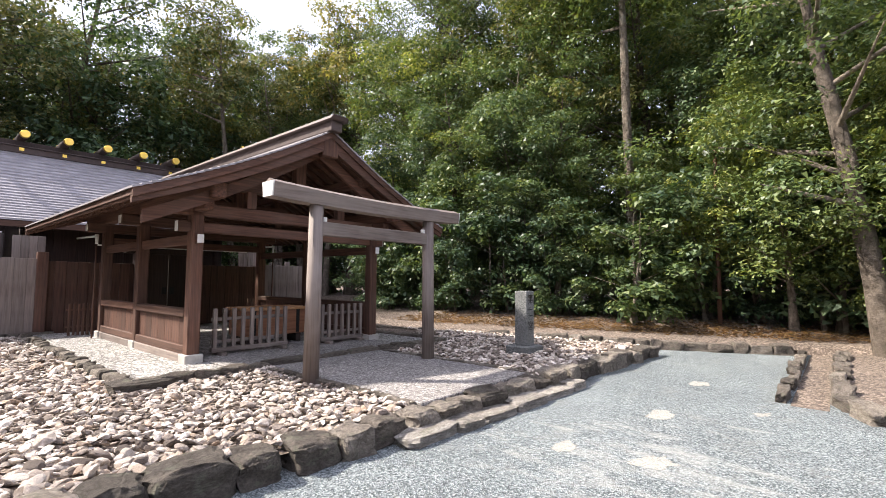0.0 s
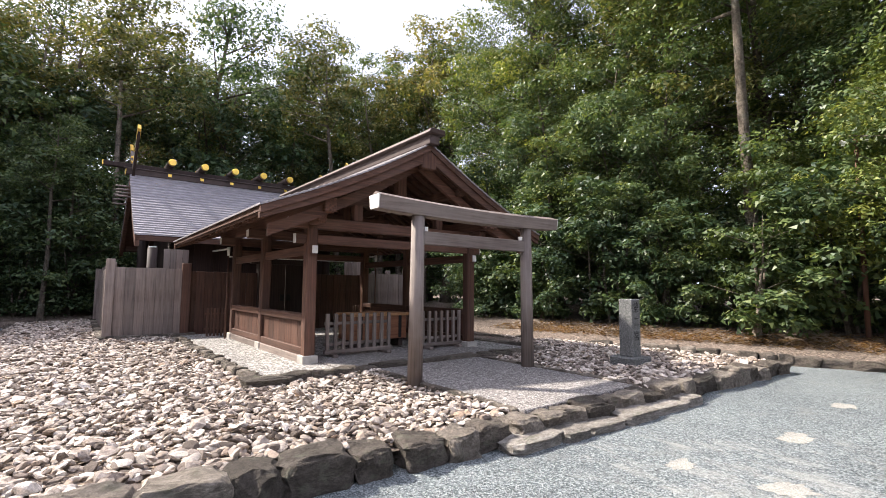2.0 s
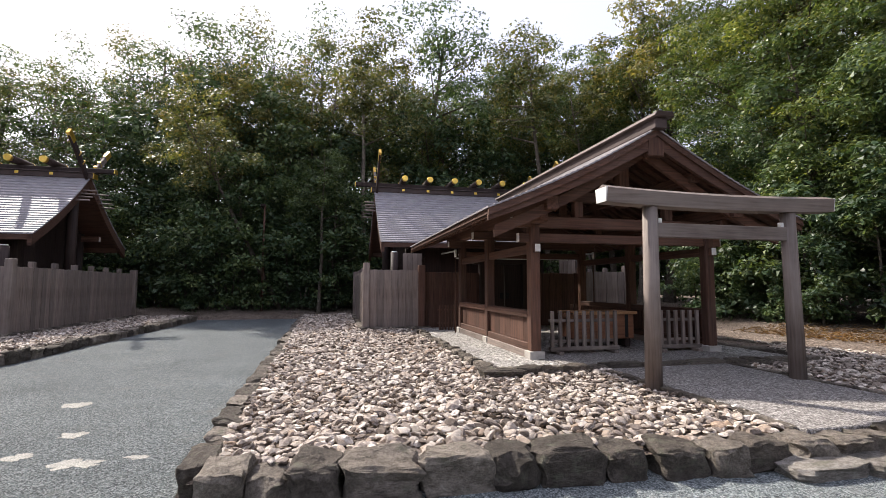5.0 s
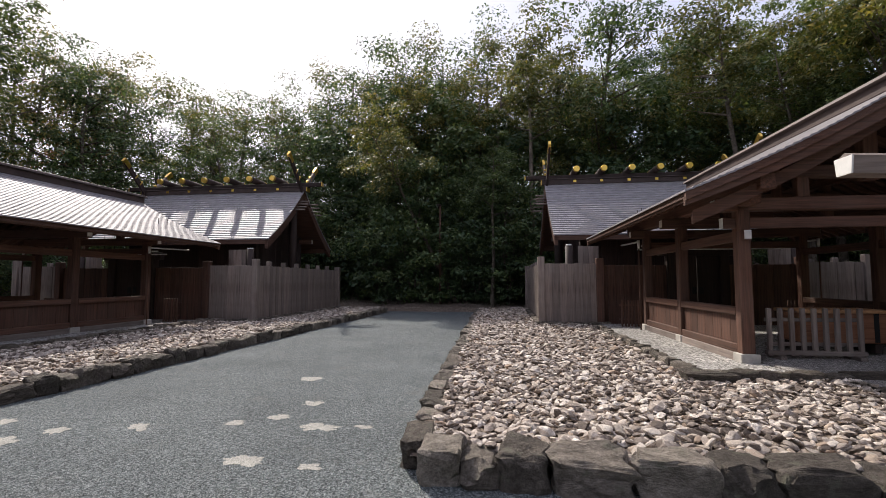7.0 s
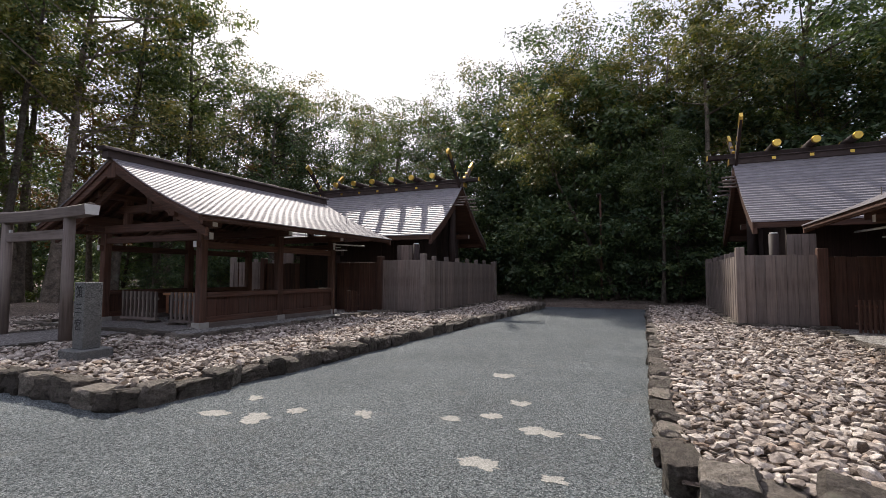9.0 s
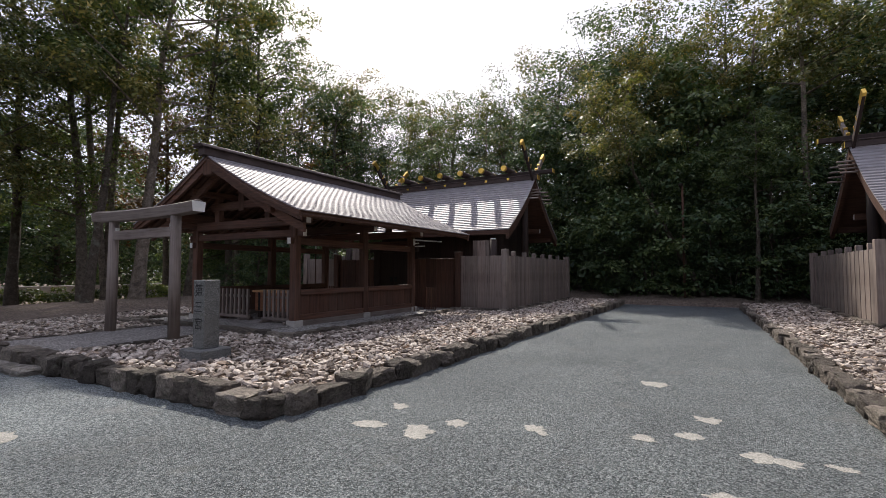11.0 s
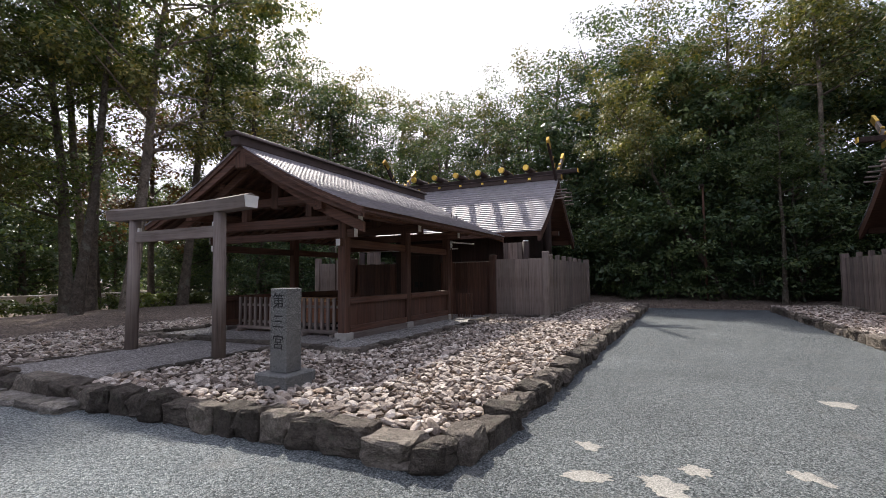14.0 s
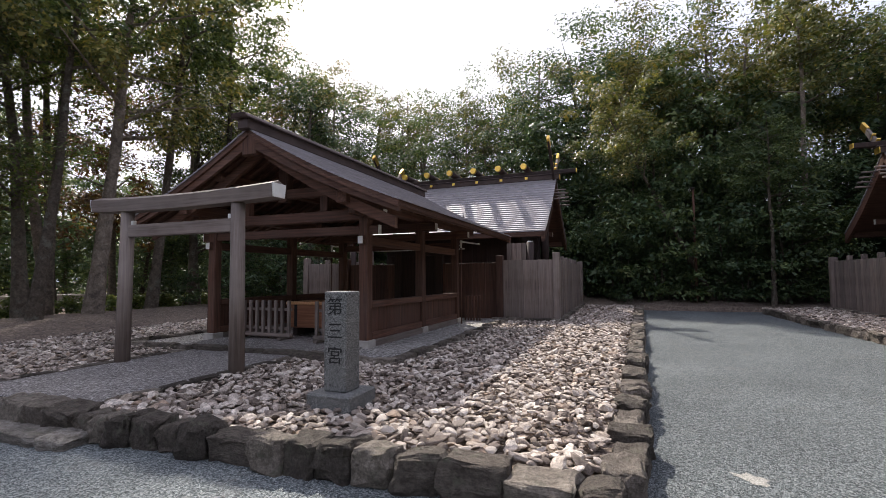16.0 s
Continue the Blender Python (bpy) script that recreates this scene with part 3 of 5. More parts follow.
def pavilion():
    t = shrine_thing("worship_pavilion", (-10.95, 0, PODIUM - 0.05), "open brown timber pavilion with copper-sheet gable roof", "pavilion")
    g = 0.1
    for s in (-1, 1):
        for x in PX:
            part("post", bx(x - g, x + g, s * PY - g, s * PY + g, PODIUM + 0.06, 2.86, 0.02), BROWN[2], t)
            part("post_base", bx(x - 0.145, x + 0.145, s * PY - 0.145, s * PY + 0.145, PODIUM - 0.06, PODIUM + 0.11, 0.012), CONCRETE, t, "pale stone block")
        # low panelled walls between the posts
        for x0, x1 in zip(PX[1:], PX):
            part("ground_sill", bx(x0 + 0.145, x1 - 0.145, s * PY - 0.12, s * PY + 0.12, PODIUM - 0.06, PODIUM + 0.1, 0.01), GREY[0], t, "pale grey timber sill")
            part("ground_rail", bx(x0 + g, x1 - g, s * PY - 0.09, s * PY + 0.09, PODIUM + 0.1, PODIUM + 0.24, 0.01), BROWN[0], t)
            n = 7
            for k in range(n):
                a, b = x0 + g + (x1 - x0 - 2 * g) * k / n, x0 + g + (x1 - x0 - 2 * g) * (k + 1) / n
                part("panel_board", bx(a + 0.002, b - 0.002, s * PY - 0.03, s * PY + 0.03, PODIUM + 0.24, 0.98, 0.004), RED, t)
            part("top_rail", bx(x0 + g, x1 - g, s * PY - 0.1, s * PY + 0.1, 0.98, 1.11, 0.012), BROWN[0], t)
            part("tie_beam", bx(x0 + g, x1 - g, s * PY - 0.05, s * PY + 0.05, 2.2, 2.37, 0.01), BROWN[0], t)
        part("eave_plate", bx(PX[2] - 1.5, PX[0] + 0.85, s * PY - 0.11, s * PY + 0.11, 2.9, 3.14, 0.012), BROWN[0], t)
        part("wall_plate_bracket", bx(PX[0] - 0.5, PX[0] + 0.5, s * PY - 0.085, s * PY + 0.085, 2.74, 2.9, 0.02), BROWN[0], t)
        # small white end caps
        for x in PX:
            part("beam_end_cap", bx(x - 0.07, x + 0.07, s * (PY + 0.42), s * (PY + 0.432), 2.71, 2.865, 0.0), CAP, t, "white painted beam end")
        for x in (PX[0],):
            part("tie_end_cap", bx(x + 0.2, x + 0.212, s * PY - 0.052, s * PY + 0.052, 2.215, 2.355, 0.0), CAP, t, "white painted tie end")
            part("tie_end", bx(x + g, x + 0.2, s * PY - 0.05, s * PY + 0.05, 2.2, 2.37, 0.004), BROWN[0], t)
            part("tie_end_cap", bx(x - 0.055, x + 0.055, s * (PY + 0.3), s * (PY + 0.312), 2.4, 2.57, 0.0), CAP, t, "white painted tie end")
            part("tie_end", bx(x - 0.05, x + 0.05, min(s * (PY + g), s * (PY + 0.3)), max(s * (PY + g), s * (PY + 0.3)), 2.4, 2.57, 0.004), BROWN[1], t)
    for x in PX:
        part("cross_beam", bx(x - 0.1, x + 0.1, -PY - 0.42, PY + 0.42, 2.68, 2.895, 0.015), BROWN[1], t)
        part("king_post", bx(x - 0.1, x + 0.1, -0.11, 0.11, 3.14, 4.1, 0.015), BROWN[2], t)
        part("strut_beam", bx(x - 0.09, x + 0.09, -1.25, 1.25, 3.2, 3.4, 0.015), BROWN[1], t)
        for s in (-1, 1):
            part("strut", bx(x - 0.08, x + 0.08, s * 1.0 - 0.09, s * 1.0 + 0.09, 2.895, 3.55, 0.01), BROWN[2], t)
    for x in (PX[0], PX[2]):
        part("tie_beam", bx(x - 0.06, x + 0.06, -PY + g, PY - g, 2.4, 2.57, 0.01), BROWN[1], t)
    part("ridge_purlin", bx(RB + 0.25, RF - 0.25, -0.1, 0.1, 4.06, 4.26, 0.012), BROWN[0], t)
    for s in (-1, 1):
        part("purlin", bx(RB + 0.25, RF - 0.25, s * 1.0 - 0.09, s * 1.0 + 0.09, 3.53, 3.7, 0.012), BROWN[0], t)
        # rafters
        n = 25
        for k in range(n):
            x = RB + 0.32 + (RF - RB - 0.64) * k / (n - 1)
            (ya, za), (yb, zb) = slope(0.02), slope(0.95)
            part("rafter", ribbon([(s * ya, za - 0.15), (s * slope(0.5)[0], slope(0.5)[1] - 0.15), (s * yb, zb - 0.12)], x - 0.04, x + 0.04, 0.09), BROWN[1], t)
        curve = [(s * slope(k / 10)[0], slope(k / 10)[1] - 0.09) for k in range(11)]
        part("roof_boarding", ribbon(curve, RB + 0.06, RF - 0.06, 0.03), BROWN[1], t, "brown boarding under the roof")
        for x0, x1 in ((RF - 0.1, RF - 0.03), (RB + 0.03, RB + 0.1)):
            part("barge_board", ribbon([(y, z - 0.035) for y, z in curve], x0, x1, 0.22, 0.1), BROWN[1], t)
        part("inner_barge", ribbon([(y * 0.93, z - 0.17) for y, z in curve], RF - 0.42, RF - 0.34, 0.2), BROWN[1], t)
        part("barge_fillet", ribbon([(y, z - 0.01) for y, z in curve], RF - 0.034, RF + 0.012, 0.05), BROWN[1], t)
        for x0, x1 in ((RF - 0.06, RF), (RB, RB + 0.06)):
            part("verge_trim", ribbon([(y, z + 0.06) for y, z in curve], x0, x1, 0.1), BROWN[1], t)
        yb, zb = slope(0.985)
        part("eave_fascia", bx(RB + 0.02, RF - 0.02, min(s * (yb - 0.03), s * (yb + 0.02)), max(s * (yb - 0.03), s * (yb + 0.02)), zb - 0.17, zb - 0.035, 0.006), BROWN[0], t)
        n = 28
        for k in range(n):
            (ya, za), (yb, zb) = slope(k / n), slope((k + 1.15) / n)
            lift = 0.008
            part("roof_course", hexa([(RB - 0.02, s * ya, za - 0.035), (RF + 0.02, s * ya, za - 0.035), (RF + 0.02, s * ya, za - 0.012), (RB - 0.02, s * ya, za - 0.012), (RB - 0.02, s * yb, zb - 0.03 + lift), (RF + 0.02, s * yb, zb - 0.03 + lift), (RF + 0.02, s * yb, zb + lift), (RB - 0.02, s * yb, zb + lift)]), ROOF, t)
    part("ridge_box", bx(RB - 0.1, RF + 0.14, -0.12, 0.12, RZ - 0.06, RZ + 0.13, 0.015), RIDGE, t)
    part("ridge_cap", hexa([(RB - 0.16, -0.2, RZ + 0.13), (RF + 0.22, -0.2, RZ + 0.13), (RF + 0.22, 0.2, RZ + 0.13), (RB - 0.16, 0.2, RZ + 0.13), (RB - 0.16, -0.16, RZ + 0.21), (RF + 0.26, -0.16, RZ + 0.21), (RF + 0.26, 0.16, RZ + 0.21), (RB - 0.16, 0.16, RZ + 0.21)], 0.01), RIDGE, t)
    part("gable_boss", bx(RF - 0.2, RF - 0.02, -0.17, 0.17, 3.9, 4.33, 0.02), BROWN[2], t)


def picket_fence(y0, y1, x):
    t = shrine_thing("picket_fence", (x, (y0 + y1) / 2, PODIUM), "low grey timber picket fence standing on feet", "fence", "low picket fences")
    n = round((y1 - y0) / 0.168)
    for k in range(n + 1):
        y = y0 + (y1 - y0) * k / n
        part("picket", bx(x - 0.03, x + 0.03, y - 0.033, y + 0.033, PODIUM + 0.04, PODIUM + 0.82, 0.006), GREY[2], t)
    for z in (0.2, 0.6):
        part("rail", bx(x - 0.055, x - 0.031, y0 - 0.05, y1 + 0.05, PODIUM + z, PODIUM + z + 0.06, 0.004), GREY[1], t)
    part("ground_beam", bx(x - 0.05, x + 0.05, y0 - 0.06, y1 + 0.06, PODIUM + 0.06, PODIUM + 0.13, 0.006), GREY[1], t)
    for y in (y0 + 0.1, y1 - 0.1):
        part("foot", bx(x - 0.2, x + 0.2, y - 0.05, y + 0.05, PODIUM, PODIUM + 0.06, 0.01), GREY[0], t)


def side_rack(s):
    x = -14.2
    t = shrine_thing("slatted_gate", (x, s * 2.2, PODIUM), "small grey slatted barrier closing the gap by the fence", "barrier", "slatted barriers")
    for k in range(6):
        y = s * (1.98 + 0.09 * k)
        part("slat", bx(x - 0.02, x + 0.02, y - 0.025, y + 0.025, PODIUM - 0.03, PODIUM + 0.72, 0.004), BROWN[2], t)
    for z in (0.15, 0.55):
        part("rail", bx(x - 0.045, x - 0.021, min(s * 1.94, s * 2.5), max(s * 1.94, s * 2.5), PODIUM + z, PODIUM + z + 0.05, 0.004), BROWN[1], t)


def offering_box():
    x, z = -9.6, PODIUM
    t = shrine_thing("offering_box", (x, 0, z), "large fresh-wood offering box with slatted top", "offering box")
    part("body", bx(x - 0.36, x + 0.36, -0.58, 0.78, z + 0.18, z + 0.7, 0.012), REDBOX, t, "red-brown polished box body")
    for s in (-1, 1):
        part("leg", bx(x - 0.32, x + 0.32, 0.1 + s * 0.55 - 0.06, 0.1 + s * 0.55 + 0.06, z, z + 0.18, 0.01), DARK, t)
        part("top_rim", bx(x + s * 0.36 - 0.05, x + s * 0.36 + 0.05, -0.64, 0.84, z + 0.7, z + 0.76, 0.008), FRESH, t)
    for k in range(14):
        y = -0.56 + 0.1 * k
        part("slat", bx(x - 0.31, x + 0.31, y - 0.03, y + 0.03, z + 0.725, z + 0.765, 0.006), FRESH, t)
    for y in (-0.4, 0.6):
        part("iron_strap", bx(x + 0.36, x + 0.366, y - 0.04, y + 0.04, z + 0.2, z + 0.7, 0), INK, t, "black iron strap")


FX, FBK, FY = -15.1, -23.0, 4.62


def fence():
    t = shrine_thing("board_fence", (FX, 0, 0.16), "tall grey weathered board fence round the shrine", "fence")
    rng = random.Random(12)
    vert = finish(bx(-0.11, 0.11, -0.018, 0.018, 0, 1.9, 0.005), "board")
    vred = finish(bx(-0.11, 0.11, -0.018, 0.018, 0, 1.9, 0.005), "board")

    def boards(x0, y0, x1, y1, me, m, top):
        run = math.hypot(x1 - x0, y1 - y0)
        n = round(run / 0.223)
        ang = math.atan2(y1 - y0, x1 - x0)
        for k in range(n):
            f = (k + 0.5) / n
            off = 0.012 * (k % 2)
            piece("board", me, m, t, (x0 + (x1 - x0) * f - FX - math.sin(ang) * off, y0 + (y1 - y0) * f + math.cos(ang) * off, 0.06 + rng.uniform(-0.008, 0.008)), (0, 0, ang + math.pi * rng.randint(0, 1)), (run / n / 0.223, 1, (top - 0.22) / 1.9))

    def posts(x, y, top, m, w=0.1):
        part("fence_post", bx(x - w, x + w, y - w, y + w, 0.12, top, 0.012), m, t)

    for s in (-1, 1):
        boards(FX, s * 2.9, FX, s * (FY - 0.1), vert, GREY[2], 2.08)
        boards(FX - 0.05, s * 0.75, FX - 0.05, s * 2.82, vred, RED, 2.02)
        boards(FX - 0.1, s * FY, FBK + 0.1, s * FY, vert, GREY[2], 2.08)
        posts(FX, s * FY, 2.3, GREY[2], 0.1)
        posts(FX, s * 2.85, 2.24, RED, 0.11)
        posts(FX - 0.05, s * 0.75, 2.5, DARK, 0.13)
        posts(FBK, s * FY, 2.24, GREY[2], 0.12)
        for k in range(1, 7):
            posts(FX + (FBK - FX) * k / 7, s * (FY - 0.12), 2.26, GREY[2], 0.075)
        part("fence_rail", bx(FBK, FX, s * (FY - 0.05) - 0.03, s * (FY - 0.05) + 0.03, 1.6, 1.72, 0.006), GREY[0], t)
    boards(FBK, -FY, FBK, FY, vert, GREY[2], 2.08)
    rng2 = random.Random(3)
    for s in (-1, 1):
        at = 0.0
        for x0, y0, x1, y1 in ((FX + 0.12, s * 2.6, FX + 0.12, s * (FY + 0.1)), (FX + 0.1, s * (FY + 0.1), FBK, s * (FY + 0.1))):
            run = math.hypot(x1 - x0, y1 - y0)
            n = int(run / 0.26)
            for k in range(n):
                f = (k + 0.5) / n
                piece("footing_stone", rng2.choice(LOWROCKS), ROCK, t, (x0 + (x1 - x0) * f - FX, y0 + (y1 - y0) * f, 0.06), (0, 0, rng2.uniform(-0.2, 0.2) + math.atan2(y1 - y0, x1 - x0)), (0.27, 0.2, 0.14))


def inner_gate():
    x = -15.15
    t = shrine_thing("gate_doors", (x, 0, 0.2), "closed dark double gate with black iron fittings", "gate")
    for s in (-1, 1):
        d = part("door_leaf", bx(x - 0.04, x + 0.03, min(s * 0.01, s * 0.62), max(s * 0.01, s * 0.62), 0.3, 2.3, 0.01), DARK, t)
        part("door_fitting", bx(x + 0.03, x + 0.045, s * 0.1 - 0.06, s * 0.1 + 0.06, 1.15, 1.35, 0.004), INK, d, "black iron plate")
    part("lintel", bx(x - 0.1, x + 0.1, -1.1, 1.1, 2.3, 2.55, 0.012), DARK, t)
    # taller screens behind the fence, beside the hall's steps
    for s in (-1, 1):
        part("screen_post", rod((-16.6, s * 3.55, 0.1), (-16.6, s * 3.55, 2.75), 0.13, 0.13, 14), DARK, t)
        part("screen_post_cap", rod((-16.6, s * 3.55, 2.75), (-16.6, s * 3.55, 2.79), 0.1, 0.1, 14), CAP, t, "white post cap")
        for k in range(4):
            part("screen_board", bx(-16.55, -16.51, s * 3.0 + 0.17 * (k - 1.5), s * 3.0 + 0.17 * (k - 0.5) - 0.006, 0.1, 2.72, 0.004), GREY[2], t)


HX, HF, HB, HE, HZ, HY = -20.35, -17.07, -23.63, 3.2, 5.72, 4.0


def hall_slope(s, side):
    return HX + side * (HF - HX) * s, HZ - (HZ - HE) * s - 0.16 * math.sin(math.pi * s)


def hall():
    t = shrine_thing("main_hall", (HX, 0, 0.0), "dark timber main shrine hall with gilded roof fittings", "shrine hall")
    wx0, wx1, wy = -22.4, -18.3, 2.75
    for a in (wx0, wx1):
        n = 9
        for k in range(n):
            y0 = -wy + 2 * wy * k / n
            part("wall_board", bx(a - 0.04, a + 0.04, y0 + 0.003, y0 + 2 * wy / n - 0.003, 0.9, 3.7, 0.006), DARK, t)
    for s in (-1, 1):
        for k in range(7):
            x0 = wx0 + (wx1 - wx0) * k / 7
            part("wall_board", bx(x0 + 0.003, x0 + (wx1 - wx0) / 7 - 0.003, s * wy - 0.04, s * wy + 0.04, 0.9, 3.72, 0.006), DARK, t)
        part("gable_wall", hexa([(wx0, s * wy - 0.05, 3.72), (wx1, s * wy - 0.05, 3.72), (wx1, s * wy + 0.05, 3.72), (wx0, s * wy + 0.05, 3.72), (HX - 0.1, s * wy - 0.05, 5.2), (HX + 0.1, s * wy - 0.05, 5.2), (HX + 0.1, s * wy + 0.05, 5.2), (HX - 0.1, s * wy + 0.05, 5.2)]), DARK, t)
        for x in (wx0, wx1):
            part("wall_post", rod((x, s * wy, 0.1), (x, s * wy, 3.7), 0.17, 0.17, 14), DARK, t)
            part("eave_beam_end", bx(x - 0.12, x + 0.12, s * wy, s * (wy + 0.75), 3.38, 3.6, 0.01) if s > 0 else bx(x - 0.12, x + 0.12, -wy - 0.75, -wy, 3.38, 3.6, 0.01), BROWN[1], t)
            part("eave_beam_cap", bx(x - 0.06, x + 0.06, min(s * (wy + 0.75), s * (wy + 0.76)), max(s * (wy + 0.75), s * (wy + 0.76)), 3.4, 3.58, 0), CAP, t, "white painted beam end")
        part("ridge_support_post", rod((HX, s * (wy + 0.7), 0.1), (HX, s * (wy + 0.7), 5.5), 0.18, 0.17, 14), DARK, t)
    part("floor_deck", bx(wx0 - 0.8, wx1 + 0.9, -wy - 0.7, wy + 0.7, 0.75, 0.92, 0.012), BROWN[1], t)
    for x in (HF + 0.35 - 0.6, HB + 0.25):
        part("eave_beam", bx(x - 0.1, x + 0.1, -HY + 0.2, HY - 0.2, 3.0, 3.22, 0.012), BROWN[1], t)
    for side in (1, -1):
        n = 24
        for k in range(n):
            (xa, za), (xb, zb) = hall_slope(k / n, side), hall_slope((k + 1.12) / n, side)
            part("roof_course", hexa([(xa, -HY, za - 0.05), (xa, HY, za - 0.05), (xa, HY, za - 0.02), (xa, -HY, za - 0.02), (xb, -HY, zb - 0.03), (xb, HY, zb - 0.03), (xb, HY, zb + 0.024), (xb, -HY, zb + 0.024)]), ROOF, t)
        cur = [hall_slope(k / 10, side) for k in range(11)]

        def board(y0, y1, top, deep, name, m, tip=0.0):
            bm = ribbon([(x, z + top) for x, z in cur], y0, y1, deep)
            for v in bm.verts:
                v.co = (v.co.y, v.co.x, v.co.z)
            bmesh.ops.recalc_face_normals(bm, faces=bm.faces[:])
            return part(name, bm, m, t)

        board(-HY + 0.05, HY - 0.05, -0.05, 0.16, "roof_underlay", BROWN[1])
        for s in (-1, 1):
            board(min(s * (HY - 0.14), s * (HY - 0.02)), max(s * (HY - 0.14), s * (HY - 0.02)), -0.06, 0.34, "barge_board", BROWN[1])
            # forked finial, the far slope's board carried on past the ridge
            y = s * (HY - 0.1)
            d = Vector((side, 0, 0.86)).normalized()
            up = Vector((-d.z * side, 0, d.x * side))
            a, b = Vector((HX + side * 0.05, y, HZ - 0.1)), Vector((HX, y, HZ)) + d * 2.0
            w, q = up * 0.11, Vector((0, 0.045, 0))
            fin = part("forked_finial", hexa([a - w - q, a + w - q, a + w + q, a - w + q, b - w - q, b + w - q, b + w + q, b - w + q], 0.006), GREY[0] if side < 0 else DARK, t)
            c = Vector((HX, y, HZ)) + d * 1.55
            w2, q2 = up * 0.116, Vector((0, 0.051, 0))
            e = b + d * 0.012
            part("gilt_tip", hexa([c - w2 - q2, c + w2 - q2, c + w2 + q2, c - w2 + q2, e - w2 - q2, e + w2 - q2, e + w2 + q2, e - w2 + q2]), GOLD, fin, "gilded finial tip")
            for k in (0.62, 1.0):
                c = Vector((HX, y, HZ)) + d * k
                part("gilt_band", hexa([c - w2 - q2, c + w2 - q2, c + w2 + q2, c - w2 + q2] + [p + d * 0.06 for p in (c - w2 - q2, c + w2 - q2, c + w2 + q2, c - w2 + q2)]), GOLD, fin, "gilded band")
            for k in range(4):
                f = 0.14 + 0.05 * k
                x, z = hall_slope(f, side)
                part("gable_rod", rod((x, s * (HY - 0.02), z - 0.2), (x, s * (HY + 0.42), z - 0.2), 0.035, 0.03, 8), GREY[1], t, "short pale rod on the gable")
    part("ridge_box", bx(HX - 0.17, HX + 0.17, -HY - 0.12, HY + 0.12, HZ - 0.1, HZ + 0.1, 0.015), RIDGE, t)
    part("ridge_board", bx(HX - 0.22, HX + 0.22, -HY - 0.2, HY + 0.2, HZ + 0.1, HZ + 0.14, 0.01), RIDGE, t)
    rb = part("ridge_beam", bx(HX - 0.12, HX + 0.12, -HY - 0.8, HY + 0.8, HZ + 0.14, HZ + 0.3, 0.01), DARK, t)
    for s in (-1, 1):
        part("ridge_end_plate", bx(HX - 0.125, HX + 0.125, min(s * (HY + 0.8), s * (HY + 0.83)), max(s * (HY + 0.8), s * (HY + 0.83)), HZ + 0.135, HZ + 0.305, 0), GOLD, rb, "gilded end plate")
        part("ridge_box_plate", bx(HX - 0.175, HX + 0.175, min(s * (HY + 0.12), s * (HY + 0.14)), max(s * (HY + 0.12), s * (HY + 0.14)), HZ - 0.105, HZ + 0.105, 0), GOLD, t, "gilded end plate")
    for k in range(6):
        y = -2.75 + 5.5 * k / 5
        log = part("ridge_billet", rod((HX - 0.62, y, HZ + 0.43), (HX + 0.62, y, HZ + 0.43), 0.13, 0.13, 18), DARK, t, "dark round ridge billet")
        for s in (-1, 1):
            part("gilt_cap", rod((HX + s * 0.62, y, HZ + 0.43), (HX + s * 0.74, y, HZ + 0.43), 0.137, 0.12, 18), GOLD, log, "gilded round cap")
            part("gilt_stud", bx(HX + s * 0.172 - 0.006, HX + s * 0.172 + 0.006, y - 0.06, y + 0.06, HZ - 0.02, HZ + 0.08, 0), GOLD, t, "gilded stud plate")


def rain_pipe(s):
    t = shrine_thing("rain_pipe", (-13.3, s * 2.2, 0.3), "thin pale rain pipe beside the rear post", "pipe", "rain pipes")
    part("gutter_run", rod((-15.0, s * 2.2, 2.62), (-13.2, s * 2.2, 2.58), 0.025, 0.025, 8), PAPER_WHITE, t)
    part("outlet", rod((-13.2, s * 2.2, 2.62), (-13.2, s * 2.2, 2.4), 0.04, 0.03, 8), PAPER_WHITE, t)
    part("downpipe", rod((-13.2, s * 2.2, 2.4), (-13.2, s * 2.2, 0.2), 0.018, 0.018, 8), BROWN[2], t, "brown thin downpipe")


# made-up rods and hangers, standing in for pale lines of unknown source
def curtain_rails():
    t = shrine_thing("curtain_rails", (-13.9, 0, 2.4), "two thin pale rods added across the rear bay", "rail")
    for x, z in ((-13.9, 2.52), (-14.3, 2.44)):
        part("rail", rod((x, -1.93, z), (x, 1.93, z), 0.018, 0.018, 8), PAPER_WHITE, t)
    for y in (-1.9, 0.0, 1.9):
        part("hanger", rod((-13.9, y, 2.52), (-13.9, y, 3.6), 0.01, 0.01, 6), DARK, t)
        part("hanger", rod((-14.3, y, 2.44), (-14.3, y, 3.6), 0.01, 0.01, 6), DARK, t)


podium()
curtain_rails()
corner_slabs()
walkway()
rain_pipe(-1)
rain_pipe(1)
torii()
pavilion()
picket_fence(-1.45, -0.08, -8.62)
picket_fence(0.72, 1.74, -8.5)
side_rack(-1)
side_rack(1)
offering_box()
fence()
inner_gate()
hall()
NUDGE = {"torii_gate": (-0.1, 0.07)}       # each gate is shifted off its axis to fit the camera's view
for made in MADE:
    first, second = NUDGE.get(made.name, (0, 0))
    twin = copy_thing(made, SHIFT @ made.matrix_basis)
    made.location.y += first
    twin.location.y += second


